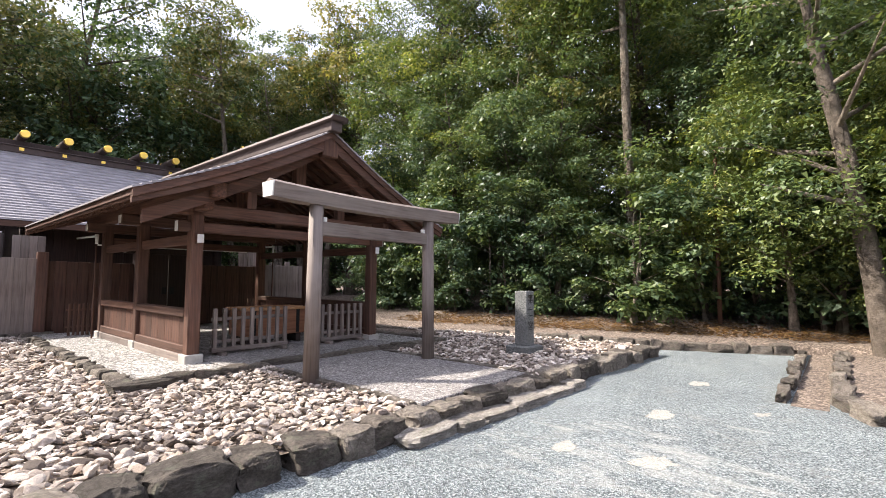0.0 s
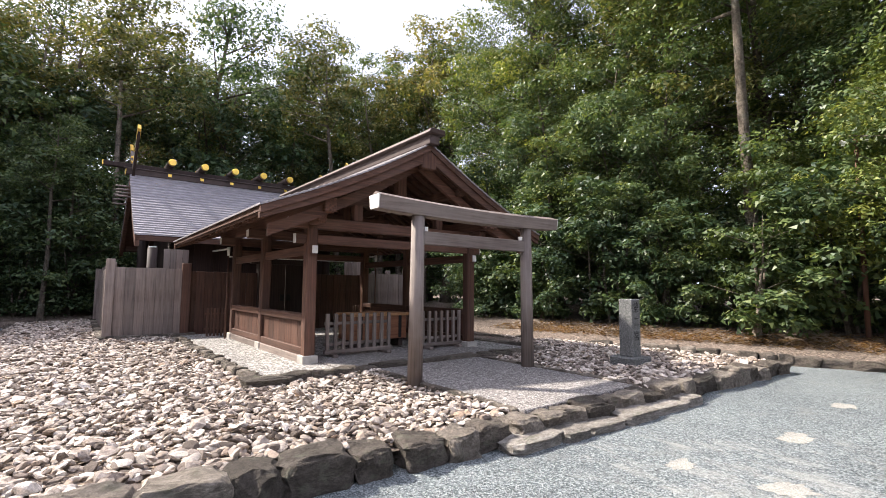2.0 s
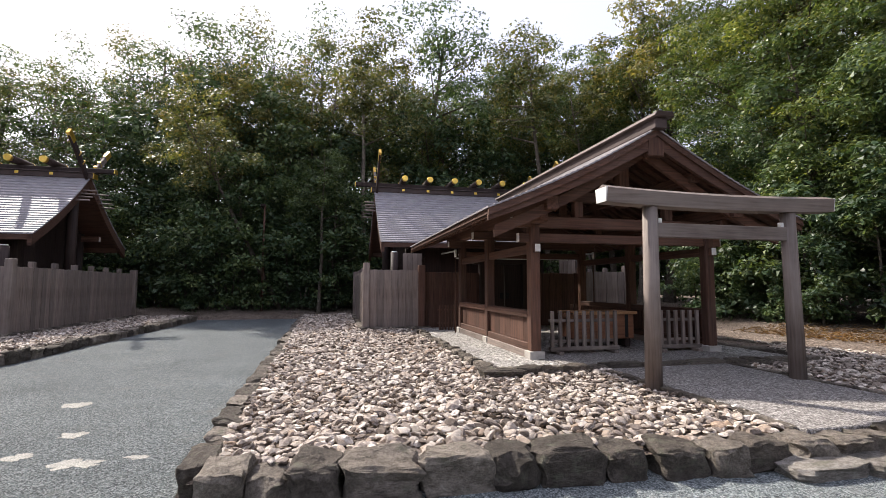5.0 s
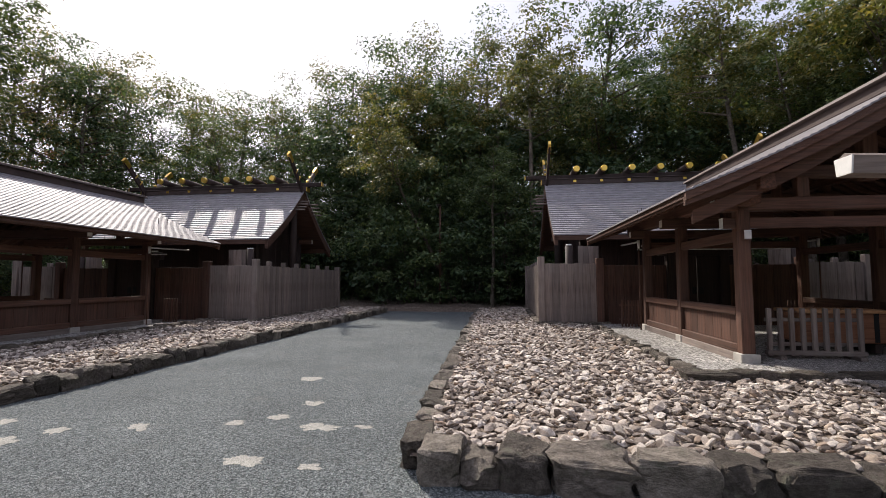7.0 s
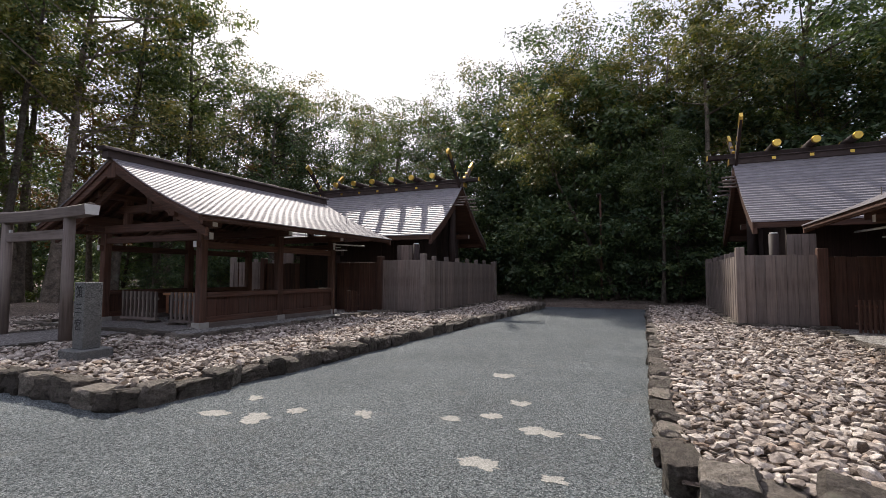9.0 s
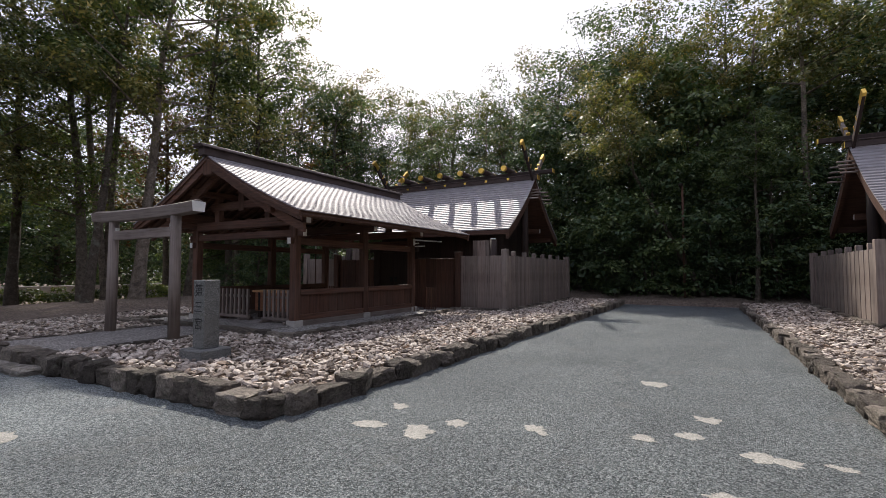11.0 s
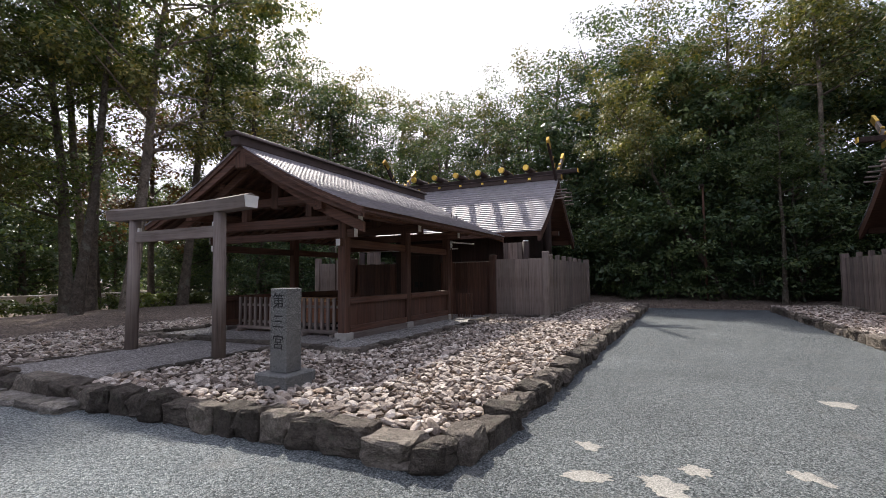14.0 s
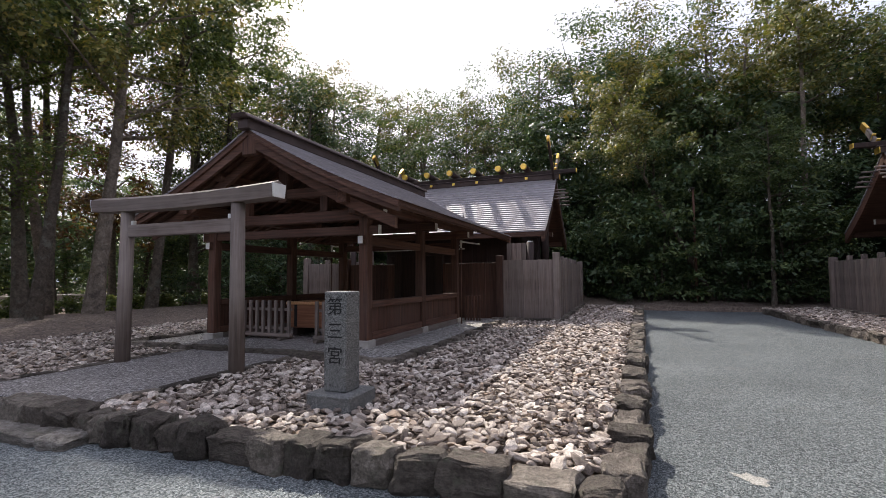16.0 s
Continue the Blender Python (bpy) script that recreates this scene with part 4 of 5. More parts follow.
def name_pillar(y, number, label):
    x = -4.95
    t = thing("name_pillar", (x, y, 0.18), label, "stone pillar", "shrine name pillars")
    part("plinth", bx(x - 0.27, x + 0.27, y - 0.27, y + 0.27, 0.16, 0.36, 0.02), GRANITE, t)
    shaft = part("shaft", bx(x - 0.135, x + 0.135, y - 0.14, y + 0.14, 0.36, 1.42, 0.01), GRANITE, t)
    for k, ch in enumerate(("\u7b2c", number, "\u5bae")):
        cu = bpy.data.curves.new("letter", "FONT")
        cu.body, cu.size, cu.extrude, cu.align_x, cu.align_y = ch, 0.2, 0.002, "CENTER", "CENTER"
        cu.materials.append(INK)
        ob = new("letter", cu)
        ob.parent = shaft
        ob.location, ob.rotation_euler = (x + 0.137, y, 1.25 - 0.26 * k), (math.pi / 2, 0, math.pi / 2)
        tagged(ob, "black brushed character")
    return t


name_pillar(8.36, "\u4e8c", "grey granite pillar lettered for the second shrine")
name_pillar(-9.67, "\u4e09", "grey granite pillar lettered for the third shrine")

kerb("kerb_front_a", [(-3.98, -1.08), (-3.82, 2.5), (-3.72, 4.2), (-3.62, 6.6), (-3.42, 11.15)], 0.44, 0.34, 0.27, 0, "rough brown kerb stones before the pebble bed", 1)
kerb("kerb_path_a", [(-4.1, -1.2), (-22.9, -1.55)], 0.42, 0.26, 0.22, 0, "rough kerb stones along the gravel path", 2)
kerb("kerb_north_a", [(-3.6, 11.15), (-8.0, 10.7)], 0.4, 0.3, 0.2, 0, "rough kerb stones round the pebble bed", 3)
kerb("kerb_front_b", [(-3.85, -6.8), (-3.72, -13.3), (-3.5, -18.9)], 0.38, 0.34, 0.27, 0, "rough dark kerb stones before the far bed", 4)
kerb("kerb_path_b", [(-4.0, -6.8), (-22.9, -6.25)], 0.36, 0.28, 0.24, 0, "rough dark kerb stones along the path", 5)
kerb("step_stones_a", [(-3.5, 3.5), (-3.36, 7.2)], 0.62, 0.36, 0.13, 0, "flat stepping stones below the kerb", 6, STEPS, 0.02, STEPROCK)
kerb("step_stones_b", [(-3.45, -15.0), (-3.5, -11.6)], 0.62, 0.36, 0.13, 0, "flat stepping stones below the kerb", 7, STEPS, 0.02, STEPROCK)
kerb("edging_north", NORTH[2:7], 0.42, 0.24, 0.24, 0, "row of low edging stones below the bank", 8, LOWROCKS)
kerb("edging_south", SOUTH[:4], 0.5, 0.22, 0.2, 0, "row of low edging stones below the bank", 9, LOWROCKS)
kerb("ditch_side_west", [(-0.82, 8.1), (-0.86, 13.5)], 0.5, 0.16, 0.15, 0, "mossy stones lining the drain", 10)
kerb("ditch_side_east", [(0.2, 7.6), (-0.2, 8.4), (-0.2, 13.8)], 0.55, 0.22, 0.2, 0, "mossy stones lining the drain", 11)


# a sun dapple, painted as a thin pale ragged sheet on the gravel
def sun_fleck(x, y, r, stretch, ang, seed):
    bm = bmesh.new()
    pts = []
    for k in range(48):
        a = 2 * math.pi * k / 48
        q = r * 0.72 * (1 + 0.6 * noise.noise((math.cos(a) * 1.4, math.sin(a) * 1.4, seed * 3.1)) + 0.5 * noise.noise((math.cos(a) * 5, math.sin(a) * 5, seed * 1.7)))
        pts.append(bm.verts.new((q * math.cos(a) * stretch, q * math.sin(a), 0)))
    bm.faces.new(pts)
    ob = setting("sun_fleck", bm, FLECK, "pale painted sun dapple on the gravel", "worn patch")
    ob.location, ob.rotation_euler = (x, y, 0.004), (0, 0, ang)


FLECKS = [(-7.39, -3.44, 0.17), (-6.01, -2.82, 0.14), (-5.38, -2.96, 0.12), (-5.08, -2.39, 0.17), (-5.14, -1.9, 0.09), (-4.86, -4.29, 0.13), (-5.11, -3.35, 0.1), (-4.65, -5.06, 0.12), (-4.24, -5.28, 0.17), (-4.19, -5.8, 0.15), (-4.86, -5.9, 0.12), (-4.12, -2.65, 0.16), (-4.05, -2.05, 0.09), (-2.1, -8.6, 0.24),
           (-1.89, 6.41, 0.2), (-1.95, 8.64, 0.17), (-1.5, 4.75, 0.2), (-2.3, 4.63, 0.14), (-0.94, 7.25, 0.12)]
for k, (px, py, pr) in enumerate(FLECKS):
    sun_fleck(px, py, pr, 1.5, 1.2 + 0.5 * math.sin(k * 2.3), k)


# ---- trees ----
def tube(path, radii, sides=8):
    vs, fs = [], []
    for k, p in enumerate(path):
        d = (path[min(k + 1, len(path) - 1)] - path[max(k - 1, 0)]).normalized()
        q = d.to_track_quat("Z", "Y")
        for j in range(sides):
            a = 2 * math.pi * j / sides
            vs.append(p + q @ Vector((math.cos(a), math.sin(a), 0)) * radii[k] * (1 + 0.14 * noise.noise((a * 1.5, p.z * 1.1, k))))
    for k in range(len(path) - 1):
        for j in range(sides):
            a, b = k * sides + j, k * sides + (j + 1) % sides
            fs.append((a, b, b + sides, a + sides))
    return vs, fs


def leaf_cloud(rng, centres, sizes, count, leaf):
    """Many small leaves on domed clumps, each a pointed blade of its own."""
    n = len(centres) * count
    c = np.repeat(np.array(centres), count, axis=0)
    r = np.repeat(np.array(sizes), count)[:, None]
    d = rng.normal(size=(n, 3))
    d /= np.linalg.norm(d, axis=1)[:, None]
    up = rng.random(n) < 0.72
    d[up, 2] = np.abs(d[up, 2])
    rad = 1 - 0.55 * rng.random((n, 1)) ** 1.7
    at = c + d * rad * r * np.array((1, 1, 0.66)) + rng.normal(size=(n, 3)) * r * 0.06
    nor = d * 0.8 + np.array((0, 0, 0.6)) + rng.normal(size=(n, 3)) * 0.4
    nor /= np.linalg.norm(nor, axis=1)[:, None]
    t = np.cross(nor, rng.normal(size=(n, 3)))
    t /= np.linalg.norm(t, axis=1)[:, None]
    b = np.cross(nor, t)
    ln = leaf * (0.65 + 0.7 * rng.random((n, 1)))
    wd = ln * 0.32
    v = np.stack((at - t * ln * 0.4 + b * wd, at + t * ln * 0.6 - nor * ln * 0.1, at - t * ln * 0.4 - b * wd), axis=1).reshape(-1, 3)
    return v, np.arange(n * 3).reshape(-1, 3)


def grow(name, label, category, seed, high, girth, bare, spread, lobes, clumps, count, leaf, clump, leaf_m, bark_m, stems=1, lean=0.06, group="woodland trees"):
    """A tree: tapered trunk, limbs to each lobe of the crown, and leaf clumps on the lobes."""
    rng, nr = random.Random(seed), np.random.RandomState(seed)
    root = thing(name, (0, 0, 0), label, category, group)
    lob, limb_v, limb_f = [], [], []
    for st in range(stems):
        off = Vector((rng.uniform(-0.25, 0.25), rng.uniform(-0.25, 0.25), 0)) * (stems > 1)
        tip = Vector((rng.uniform(-1, 1), rng.uniform(-1, 1), 0)) * high * lean * (2.2 if stems > 1 else 1)
        path, rad = [], []
        for k in range(11):
            f = k / 10
            w = Vector((noise.noise((f * 2.4, seed, st)), noise.noise((seed, f * 2.4, st + 7)), 0)) * 0.035 * high * f
            path.append(off + tip * f + w + Vector((0, 0, high * 0.93 * f - 0.15 * (k == 0))))
            rad.append(girth / stems ** 0.5 * ((1 - f) ** 0.75 + 0.06 + (0.4 if k == 0 else 0)))
        vs, fs = tube(path, rad)
        for k in range(max(2, lobes // stems)):
            f = bare + (0.98 - bare) * ((k + rng.random() * 0.8) / max(2, lobes // stems))
            a = rng.uniform(0, 6.3) + k * 2.4
            i = min(9, int(f * 10))
            p = path[i].lerp(path[i + 1], f * 10 - i) if i < 10 else path[-1]
            g = (f - bare) / (1 - bare)
            reach = spread * (0.35 + 0.75 * math.sin(math.pi * min(1, 0.15 + 0.8 * g))) * rng.uniform(0.55, 1.1)
            e = p + Vector((math.cos(a) * reach, math.sin(a) * reach, spread * rng.uniform(0.05, 0.35)))
            lob.append((e, p))
            mid = p.lerp(e, 0.5) + Vector((0, 0, -0.08 * reach))
            r0 = max(0.012, girth / stems ** 0.5 * 0.38 * (1 - 0.6 * g))
            lv, lf = tube([p - Vector((0, 0, 0.3 * reach)) * 0.5, mid, e], [r0, r0 * 0.6, r0 * 0.18], 5)
            limb_f += [tuple(x + len(limb_v) for x in q) for q in lf]
            limb_v += lv
        piece("trunk" if stems == 1 else "stem", arrays_mesh("trunk", vs, fs, bark_m, True), None, root)
    tagged(piece("branchwork", arrays_mesh("branchwork", limb_v, limb_f, bark_m, True), None, root), kind="stuff")
    cs, rs = [], []
    for k in range(clumps):
        e, p = lob[k % len(lob)]
        q = e.lerp(p, rng.random() ** 1.4 * 0.92)
        w = clump * 1.1
        cs.append((q.x + rng.gauss(0, w), q.y + rng.gauss(0, w), max(clump * 0.4, q.z + rng.gauss(0, w * 0.6))))
        rs.append(clump * rng.uniform(0.65, 1.35))
    v, f = leaf_cloud(nr, cs, rs, count * 2, leaf * 0.76)
    piece("crown", arrays_mesh("crown", v.tolist(), f.tolist(), leaf_m), None, root)
    return root


BROAD = "broadleaf evergreen tree with dense dark green crown"
KINDS = {}


def plant(kind, x, y, z=0.4, size=1.0, turn=None, tilt=None):
    """Sets one tree of a kind; the first is the one that was grown, the others are copies of it."""
    rng = random.Random(int(x * 131 + y * 977))
    spec = KINDS[kind]
    rx, ry = tilt or (rng.uniform(-3, 3), rng.uniform(-3, 3))
    m = pose(x, y, z, rx, ry) @ pose(0, 0, 0, 0, 0, rng.uniform(0, 360) if turn is None else turn)
    if "ob" not in spec:
        spec["ob"] = grow(**spec["args"])
        spec["ob"].matrix_basis = m
        return spec["ob"]
    return copy_thing(spec["ob"], m @ Matrix.Scale(size, 4))


def kind(key, **args):
    KINDS[key] = {"args": args}


kind("oak_near", name="evergreen_oak", label="tall evergreen oak with sunlit glossy green leaves", category="tree", seed=1, high=17, girth=0.24, bare=0.2, spread=3.4, lobes=24, clumps=120, count=100, leaf=0.17, clump=0.86, leaf_m=LEAF_GREEN, bark_m=BARK)
kind("bright_near", name="camphor_tree", label="tall broadleaf tree with bright yellow-green leaves", category="tree", seed=2, high=16, girth=0.22, bare=0.25, spread=3.6, lobes=22, clumps=112, count=100, leaf=0.17, clump=0.84, leaf_m=LEAF_BRIGHT, bark_m=BARK)
kind("full_near", name="camellia_tree", label="dense dark green tree leafy to the ground", category="tree", seed=3, high=9, girth=0.13, bare=0.08, spread=2.3, lobes=26, clumps=120, count=76, leaf=0.155, clump=0.55, leaf_m=LEAF_DARK, bark_m=BARK)
kind("full_bright", name="laurel_tree", label="leafy laurel tree with fresh green foliage", category="tree", seed=4, high=7, girth=0.1, bare=0.16, spread=2.2, lobes=22, clumps=95, count=95, leaf=0.14, clump=0.56, leaf_m=LEAF_BRIGHT, bark_m=PALEBARK)
kind("rust_near", name="turning_tree", label="tall tree with leaves turning rust brown", category="tree", seed=5, high=16, girth=0.2, bare=0.3, spread=3.2, lobes=22, clumps=120, count=72, leaf=0.18, clump=0.68, leaf_m=LEAF_OLIVE, bark_m=BARK)
kind("shrub", name="shrub", label="leafy green shrub on the earth bank", category="shrub", group="understory shrubs", seed=6, high=2.6, girth=0.07, bare=0.12, spread=1.1, lobes=14, clumps=40, count=65, leaf=0.15, clump=0.34, leaf_m=LEAF_GREEN, bark_m=PALEBARK, stems=3)
kind("shrub_dark", name="shrub", label="dark glossy shrub on the earth bank", category="shrub", group="understory shrubs", seed=7, high=3.4, girth=0.07, bare=0.06, spread=1.4, lobes=16, clumps=50, count=50, leaf=0.17, clump=0.4, leaf_m=LEAF_DARK, bark_m=BARK, stems=3)
kind("slender", name="slender_tree", label="slender tall tree with bare trunk and high crown", category="tree", seed=8, high=18, girth=0.19, bare=0.58, spread=2.9, lobes=12, clumps=44, count=92, leaf=0.23, clump=0.9, leaf_m=LEAF_GREEN, bark_m=BARK, lean=0.09)
kind("far_oak", name="woodland_tree", label="large woodland tree with dark olive crown", category="tree", seed=9, high=17, girth=0.26, bare=0.22, spread=4.2, lobes=24, clumps=84, count=74, leaf=0.26, clump=1.12, leaf_m=LEAF_DARK, bark_m=BARK)
kind("far_olive", name="woodland_tree", label="tall woodland tree with thin olive-yellow crown", category="tree", seed=10, high=18, girth=0.27, bare=0.42, spread=4.2, lobes=17, clumps=58, count=84, leaf=0.25, clump=1.05, leaf_m=LEAF_OLIVE, bark_m=PALEBARK)
kind("far_full", name="woodland_tree", label="dense dark tree leafy to the ground", category="tree", seed=11, high=9, girth=0.16, bare=0.05, spread=2.9, lobes=24, clumps=78, count=56, leaf=0.27, clump=0.95, leaf_m=LEAF_DARK, bark_m=BARK)
kind("far_rust", name="woodland_tree", label="woodland tree with rust-red autumn leaves", category="tree", seed=12, high=13, girth=0.18, bare=0.3, spread=3.0, lobes=20, clumps=75, count=60, leaf=0.25, clump=0.75, leaf_m=LEAF_RUST, bark_m=BARK)
kind("leaning", name="leaning_tree", label="leaning old tree with thick pale patched trunk", category="tree", seed=13, high=15, girth=0.22, bare=0.2, spread=3.2, lobes=26, clumps=135, count=80, leaf=0.15, clump=0.7, leaf_m=LEAF_GREEN, bark_m=PALEBARK, lean=0.02)
kind("pale_slender", name="slender_tree", label="slender leaning tree with pale bare trunk", category="tree", seed=15, high=15, girth=0.16, bare=0.6, spread=2.4, lobes=12, clumps=40, count=80, leaf=0.23, clump=0.85, leaf_m=LEAF_OLIVE, bark_m=PALEBARK, lean=0.05)
kind("forked", name="forked_tree", label="tall forked tree with pale trunks and thin crown", category="tree", seed=16, high=19, girth=0.3, bare=0.56, spread=3.4, lobes=14, clumps=46, count=84, leaf=0.23, clump=0.95, leaf_m=LEAF_OLIVE, bark_m=PALEBARK, stems=2, lean=0.05)
kind("sapling", name="sapling", label="thin pale-barked sapling on the bank", category="tree", seed=14, high=4.6, girth=0.055, bare=0.6, spread=1.0, lobes=8, clumps=20, count=70, leaf=0.15, clump=0.32, leaf_m=LEAF_GREEN, bark_m=PALEBARK, lean=0.12)

for key in KINDS:                        # one of each, deep in the wood
    k = list(KINDS).index(key)
    plant(key, -30 + 4.6 * k, 30 + (k % 3) * 2.2)

R = random.Random(77)
# the north wood: shrubs on the bank, full trees behind them, tall trees beyond
for k in range(24):
    x = -15.5 + 0.85 * k + R.uniform(-0.3, 0.3)
    edge = 10.2 if x < -11 else (10.0 + (x + 11) * 0.34 if x < 0 else 13.9)
    plant(R.choice(["shrub", "shrub_dark", "shrub_dark"]), x, edge + 3.3 + R.uniform(-0.4, 0.9), 0.45, R.uniform(0.75, 1.35))
for k in range(17):
    x = -15.5 + 1.3 * k + R.uniform(-0.5, 0.5)
    edge = 10.2 if x < -11 else (10.0 + (x + 11) * 0.34 if x < 0 else 13.9)
    plant(R.choice(["full_near", "full_near", "full_bright"]), x, edge + 5.2 + R.uniform(-0.6, 1.2), 0.5, R.uniform(0.8, 1.25))
for k in range(12):
    x = -16 + 2.0 * k + R.uniform(-0.6, 0.6)
    edge = 10.2 if x < -11 else (10.0 + (x + 11) * 0.34 if x < 0 else 13.9)
    plant(["bright_near", "oak_near", "oak_near", "bright_near", "rust_near"][k % 5], x, edge + 8 + R.uniform(-1, 1.5), 0.6, R.uniform(0.9, 1.15))
for k in range(8):
    x = -15 + 2.9 * k + R.uniform(-0.6, 0.6)
    plant("far_oak", x, 25 + R.uniform(-1.5, 1.5), 0.7, R.uniform(1.05, 1.2))
# singled-out trunks along the bank
plant("slender", -5.3, 16.4, 0.5, 1.05)
plant("leaning", 0.6, 13.7, 0.2, 1.0, 40, (2, -8))
plant("shrub", 1.3, 13.2, 0.25, 0.7)
plant("shrub_dark", -0.4, 15.3, 0.4, 1.3)
plant("full_bright", -0.2, 15.6, 0.45, 0.8)
plant("full_bright", -1.87, 16.2, 0.5, 1.0)
plant("full_bright", 2.6, 15.0, 0.4, 1.1)
plant("shrub", -4.88, 13.8, 0.45, 1.3)
plant("sapling", -7.3, 14.6, 0.45, 1.0, 20, (0, -6))
plant("sapling", -9.6, 14.0, 0.45, 0.9, 120, (3, 7))


def pole_lamp(x, y, top=5.3):
    t = thing("pole_lamp", (x, y, 0.45), "brown pole with two round lamps under the trees", "lamp")
    part("pole", rod((x, y, 0.3), (x, y, top + 0.1), 0.06, 0.045, 10), BROWN[2], t)
    part("crossbar", rod((x - 0.22, y, top), (x + 0.22, y, top), 0.02, 0.02, 8), DARK, t)
    for s in (-1, 1):
        h = part("lamp_head", rod((x + s * 0.2, y + 0.04, top + 0.06), (x + s * 0.2, y - 0.14, top), 0.05, 0.1, 14), DARK, t)
        part("lens", rod((x + s * 0.2, y - 0.14, top), (x + s * 0.2, y - 0.15, top - 0.003), 0.09, 0.09, 14), PAPER_WHITE, h, "white round lens")


pole_lamp(-2.75, 15.2)
pole_lamp(-24.9, -3.72, 5.55)

# the west wood behind both halls
for k in range(22):
    y = -24 + 1.75 * k + R.uniform(-0.5, 0.5)
    plant("far_full", -27.5 + R.uniform(-1.2, 0.8) - (1.5 if abs(y + 4) > 5 else 0), y, 0.45, R.uniform(0.6, 1.0))
for k in range(8):
    y = -1 + 3.1 * k + R.uniform(-0.6, 0.6)
    plant(["far_oak", "far_olive"][k % 2], -32 + R.uniform(-2, 1.5) + max(0, y - 14) * 0.6, y, 0.6, R.uniform(0.95, 1.2) if y < 8 else R.uniform(0.6, 0.85))
for k in range(8):
    plant("far_full", -31 + 1.9 * k, 19 + 0.6 * k + R.uniform(-1, 1), 0.7, R.uniform(0.8, 1.05))
for k in range(11):
    a = radians(58 + 3.0 * k + R.uniform(-1, 1))
    d = 37 + R.uniform(-3, 4)
    plant("slender", -0.2 - d * math.sin(a), d * math.cos(a), 0.7, R.uniform(0.95, 1.14))
for k in range(13):
    plant("far_full", -31 + R.uniform(-1, 1), -9 + 2.6 * k, 0.6, R.uniform(1.1, 1.45))
for az in (54, 57, 60):
    plant("slender", -0.2 - 33 * math.sin(radians(az)), 33 * math.cos(radians(az)), 0.7, 0.98)
for k in range(30):
    y = -24 + 1.25 * k + R.uniform(-0.4, 0.4)
    plant("shrub_dark", (-25.3 if abs(y + 4) < 4.5 else -27.5) + R.uniform(-0.5, 0.5), y, 0.35, R.uniform(0.8, 1.5))
for x, y, size, key in ((-33, -3.5, 1.05, "far_olive"), (-31, -7.2, 1.0, "far_oak"), (-37, -13.4, 1.1, "far_olive"), (-36, -9.5, 1.08, "far_oak"), (-38, -18, 1.0, "far_oak"), (-37, -23, 1.02, "far_oak"), (-37, -27.5, 1.05, "far_oak"), (-33, -31, 1.05, "far_olive"), (-30, -33, 1.15, "far_rust"), (-41, -6, 1.15, "far_oak"), (-42, -15, 1.1, "far_oak"), (-42, -22, 1.02, "far_oak"), (-42, -30, 1.0, "far_oak"), (-27, -29, 1.0, "far_oak"), (-31, -14, 0.72, "far_oak"), (-30, -19, 0.68, "far_oak"), (-31, -25, 0.75, "far_oak")):
    plant(key, x, y, 0.6, size)

# the south wood: bare trunks near the edge, a clipped hedge and a road beyond
for x, y, size, key in ((-9.9, -25.4, 0.95, "bright_near"), (-11.2, -23.9, 0.9, "far_olive"), (-8.9, -22.8, 0.85, "slender"), (-8.4, -28.0, 1.0, "rust_near"), (-14.5, -25.5, 1.05, "slender"), (-17.5, -26.5, 0.9, "oak_near"), (-18.5, -25.7, 1.0, "slender"), (-21.5, -28, 0.9, "far_olive"), (-6.2, -24.3, 0.9, "rust_near"), (-3.4, -25.5, 1.0, "oak_near"), (-13, -29.5, 1.0, "slender"), (-16.5, -31, 1.0, "far_rust"), (-24, -24.5, 0.85, "far_oak"), (-5.6, -29.5, 1.0, "slender"), (0.5, -26, 1.0, "far_oak"), (-20, -23.4, 0.7, "far_full"), (-16.6, -23.2, 0.5, "far_full")):
    plant(key, x, y, 0.36 if y > -26 else 0.0, size)

for k in range(9):
    plant(R.choice(["shrub", "shrub_dark", "shrub_dark"]), -25 + 1.05 * k + R.uniform(-0.3, 0.3), -25.2 + R.uniform(-1.2, 1.2), 0.45, R.uniform(0.4, 0.8))
for k in range(8):
    plant("far_full", -34 + 2.0 * k, -34 + R.uniform(-1, 1), 0.0, R.uniform(0.6, 0.9))


def clipped_hedge(x):
    t = thing("clipped_hedge", (x, -28.6, 0.0), "low clipped yellow-green hedge beside the road", "hedge", "roadside hedges")
    nr = np.random.RandomState(int(x * 7) % 1000)
    cs = [(x + nr.uniform(-1.3, 1.3), -28.6 + nr.uniform(-0.4, 0.4), nr.uniform(0.15, 0.75)) for k in range(34)]
    v, f = leaf_cloud(nr, cs, [0.3] * 34, 60, 0.14)
    ob = piece("foliage", arrays_mesh("foliage", v.tolist(), f.tolist(), LEAF_BRIGHT), None, t)
    ob.location = (-x, 28.6, 0)


for k in range(8):
    clipped_hedge(-19 + 2.7 * k)
setting("road", bx(-60, 40, -42, -35.6, -0.1, 0.3, 0), CONCRETE, "pale road beyond the southern trees", "road")
setting("roadside_wall", bx(-60, 40, -35.7, -35.4, -0.1, 0.75, 0.02), CONCRETE, "low pale concrete wall along the road", "low wall")


def marker_post(x, y):
    t = thing("marker_post", (x, y, 0.3), "short pale stone marker post on the bank", "marker post")
    body = part("shaft", bx(x - 0.13, x + 0.13, y - 0.13, y + 0.13, 0.2, 1.3, 0.02), CONCRETE, t)
    for k in range(3):
        part("inscription", bx(x + 0.13, x + 0.134, y - 0.05, y + 0.05, 0.75 + 0.16 * k, 0.86 + 0.16 * k, 0), INK, body, "dark worn lettering")


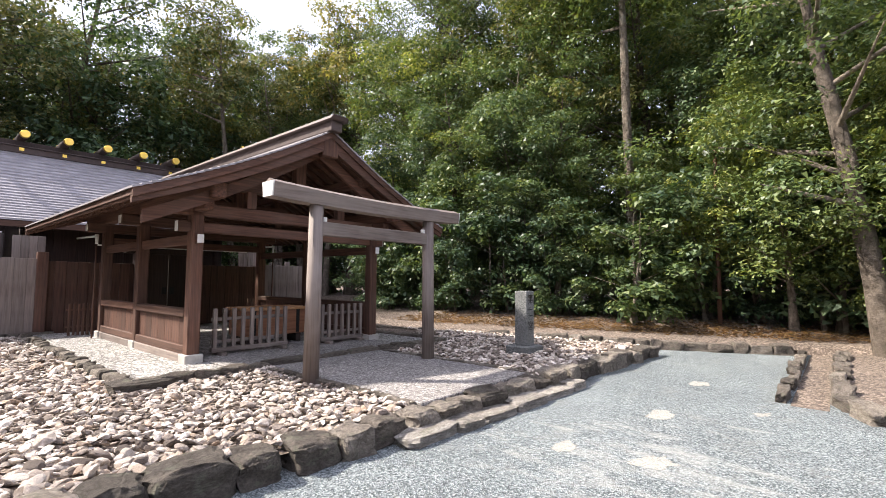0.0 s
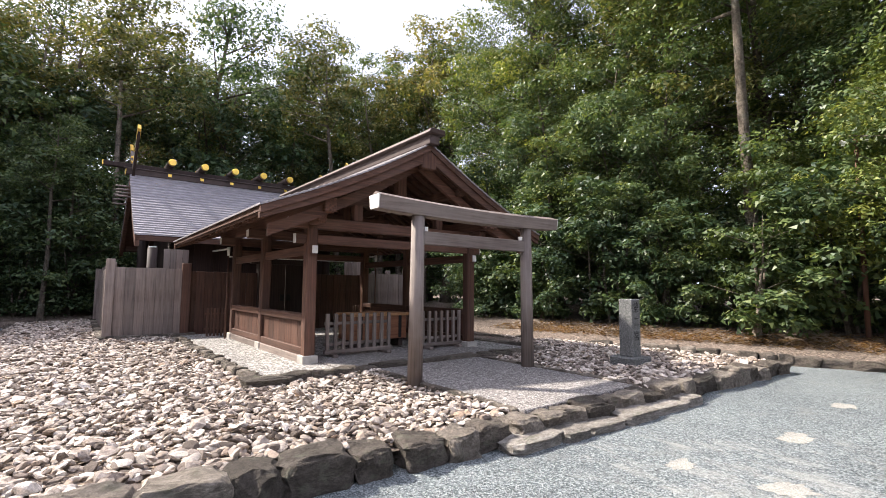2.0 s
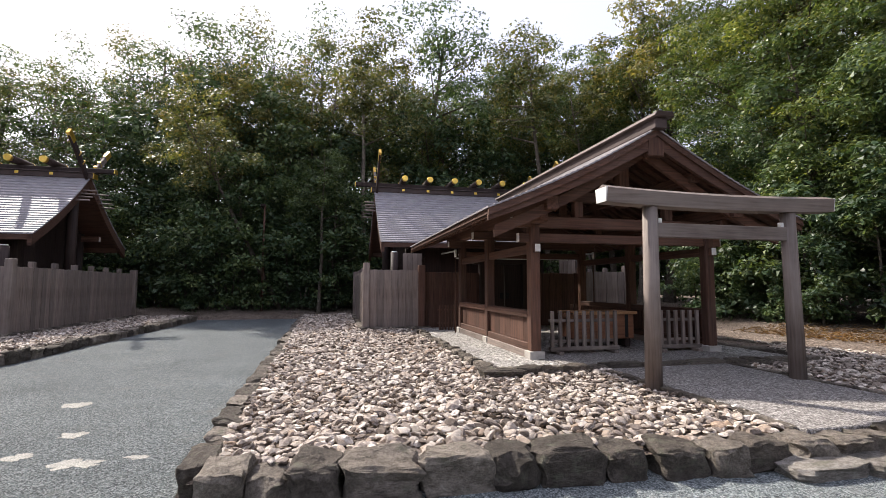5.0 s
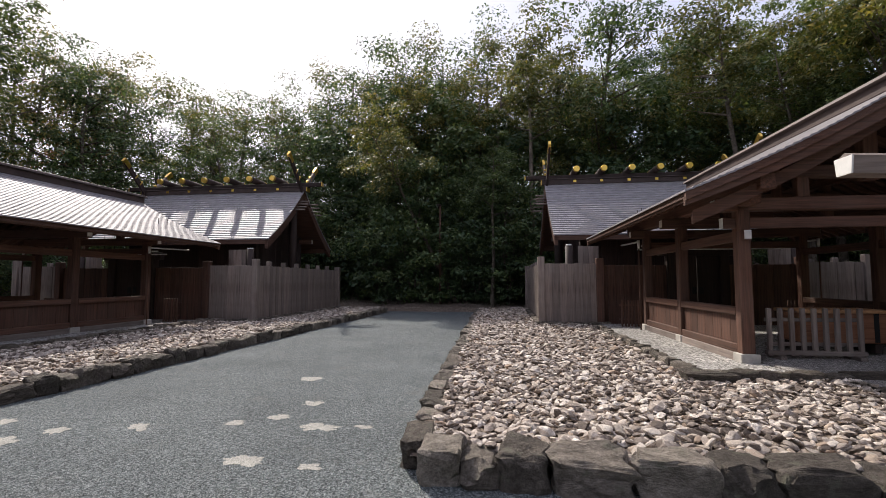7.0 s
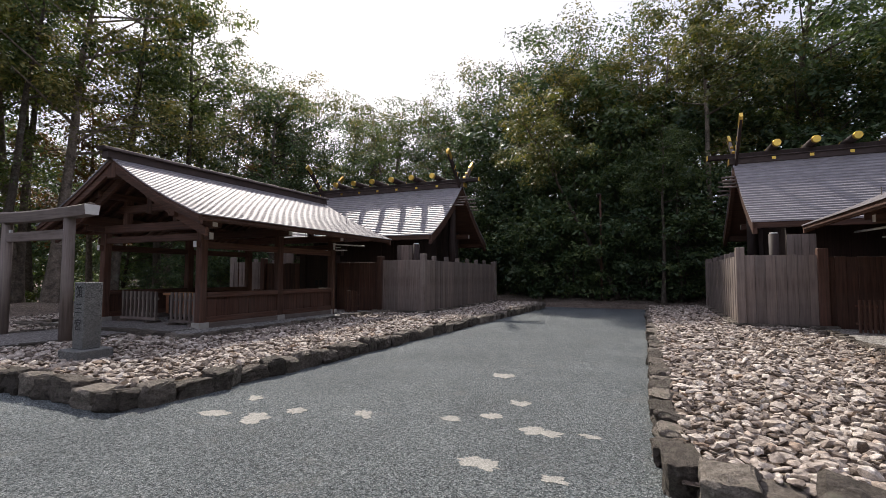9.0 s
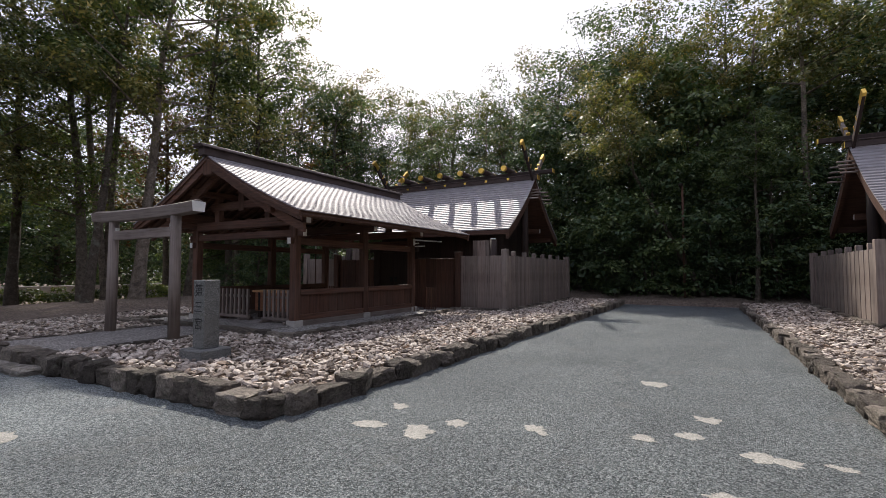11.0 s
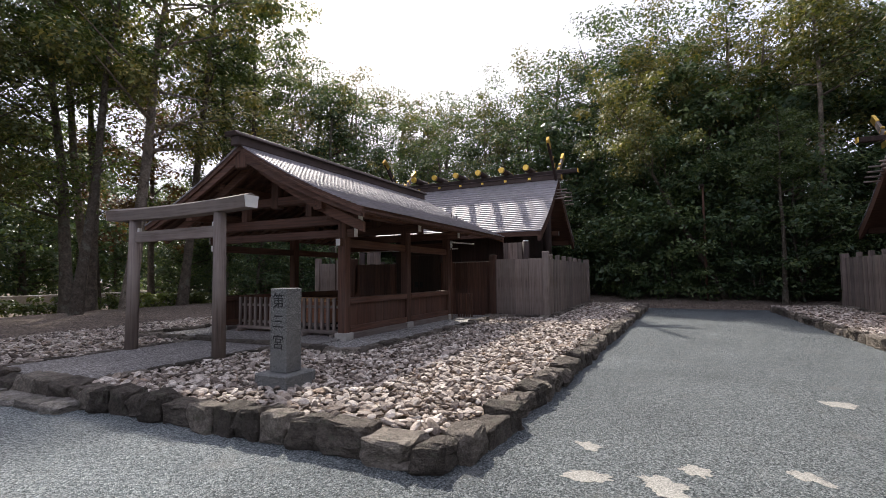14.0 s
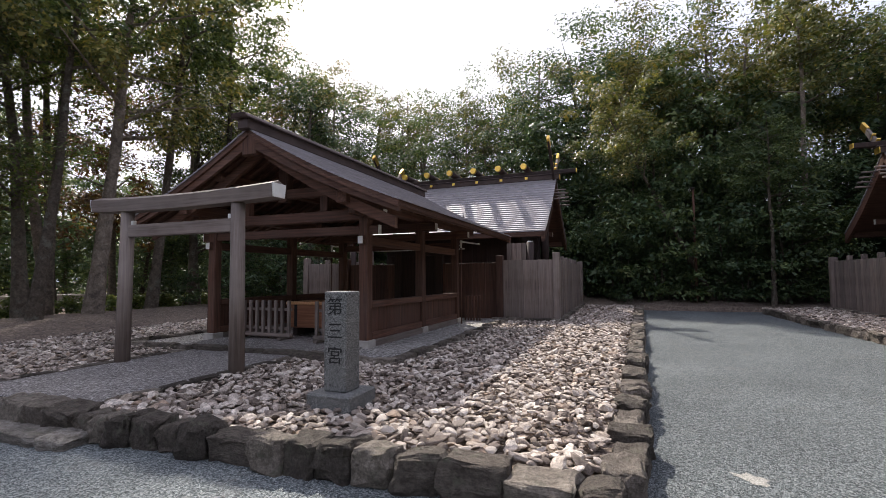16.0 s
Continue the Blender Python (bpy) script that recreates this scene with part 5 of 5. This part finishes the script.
marker_post(-5.95, -21.95)
for k in range(21):
    plant("far_full", -60 + 3.6 * k, -46 + R.uniform(-2, 2), 0.0, R.uniform(1.0, 1.5))
plant("slender", -24.0, -0.95, 0.2, 0.5)
plant("pale_slender", -25.5, -2.9, 0.3, 0.8, 10, (24, 4))
plant("far_full", -26.2, -6.1, 0.4, 0.8)
plant("far_full", -25.8, -0.2, 0.4, 0.78)
for fx, fy, fs, ft in ((-30.5, -1.6, 0.86, 20), (-32.5, -5.0, 0.74, 130), (-26, -31.5, 0.95, 60), (-21.5, -31.5, 0.9, 200), (-28.5, -26.5, 0.9, 300), (-34, -17.5, 0.82, 90), (-33.5, -23.0, 0.85, 10), (-29.5, 5.5, 0.76, 50), (-30, 11, 0.74, 110), (-26.5, 15.5, 0.78, 260), (-11.5, -27.2, 0.9, 330)):
    plant("forked", fx, fy, 0.3, fs, ft, (0, 0))
plant("pale_slender", -28.0, 1.5, 0.4, 1.1, 80, (3, 5))
plant("pale_slender", -29.0, -8.2, 0.4, 1.0, 150, (-5, 0))
plant("pale_slender", -27.0, 13.0, 0.5, 1.2, 220, (6, 3))
plant("pale_slender", -24.5, 17.5, 0.5, 1.25, 300, (-4, 2))
plant("bright_near", -14.8, 17.0, 0.6, 1.15)
plant("oak_near", -17.5, 18.5, 0.6, 1.15)
plant("oak_near", -20.5, 20.5, 0.6, 1.05)
plant("oak_near", -24.4, 19.3, 0.6, 1.12)
plant("oak_near", -26.6, 17.2, 0.6, 0.92)
plant("full_bright", -1.1, 15.2, 0.45, 0.95)
plant("full_bright", 2.0, 14.2, 0.3, 0.9)

# unseen trees added to close the court to the east, behind the walk
for k in range(7):
    plant("far_full", 21 + R.uniform(-1.5, 2), -22 + 6.5 * k, 0.0, R.uniform(1.0, 1.4))


def far_woods():
    """One mass of low leafy growth that closes the horizon."""
    nr = np.random.RandomState(5)
    cs, rs = [], []
    for k in range(520):
        a = 2 * math.pi * k / 520
        d = 62 + nr.uniform(-6, 6)
        x, y = -8 + d * math.cos(a), -4 + d * math.sin(a)
        for z in (1.5, 4.0, 6.5):
            cs.append((x, y, z + nr.uniform(-0.8, 0.8)))
            rs.append(nr.uniform(2.0, 3.2))
    v, f = leaf_cloud(nr, cs, rs, 34, 1.1)
    me = arrays_mesh("far_woods", v.tolist(), f.tolist(), LEAF_DARK)
    return tagged(piece("far_woods", me, None, None), "dark green woods closing the horizon", "woods", "", "stuff")


far_woods()


def litter(name, centre_line, width, count, seed):
    """Fallen leaves on the banks."""
    nr = np.random.RandomState(seed)
    line = resample(centre_line, 0.5)
    at = []
    for k in range(count):
        p = line[nr.randint(len(line))]
        at.append((p.x + nr.uniform(-0.5, 0.5), p.y + abs(nr.normal()) * width + 0.4))
    me_v, me_f = [], []
    for k, (x, y) in enumerate(at):
        a, r = nr.uniform(0, 6.3), nr.uniform(0.03, 0.06)
        foot = np.interp(x, [p[0] for p in NORTH], [p[1] for p in NORTH])
        z = float(np.interp(y - foot, [o[0] for o in RISE], [o[1] for o in RISE])) + nr.uniform(0.01, 0.05)
        c, s = math.cos(a) * r, math.sin(a) * r
        me_v += [(x - c, y - s, z), (x + s * 0.5, y - c * 0.5, z + 0.02), (x + c, y + s, z + 0.005), (x - s * 0.5, y + c * 0.5, z + 0.015)]
        me_f.append((4 * k, 4 * k + 1, 4 * k + 2, 4 * k + 3))
    return tagged(piece(name, arrays_mesh(name, me_v, me_f, LITTER), None, None), "fallen brown and orange leaves on the bank", "fallen leaves", "", "stuff")


litter("fallen_leaves", [(-11, 10.5), (-4, 12.5), (0, 14.0), (6, 14.6)], 1.0, 9000, 4)



# ---- pebbles ----
pebble_bed("pebble_bed_a", BED_A, YA, 21, "bed of pale river pebbles round the shrine")
pebble_bed("pebble_bed_b", BED_B, YB, 22, "bed of pale river pebbles round the far shrine")
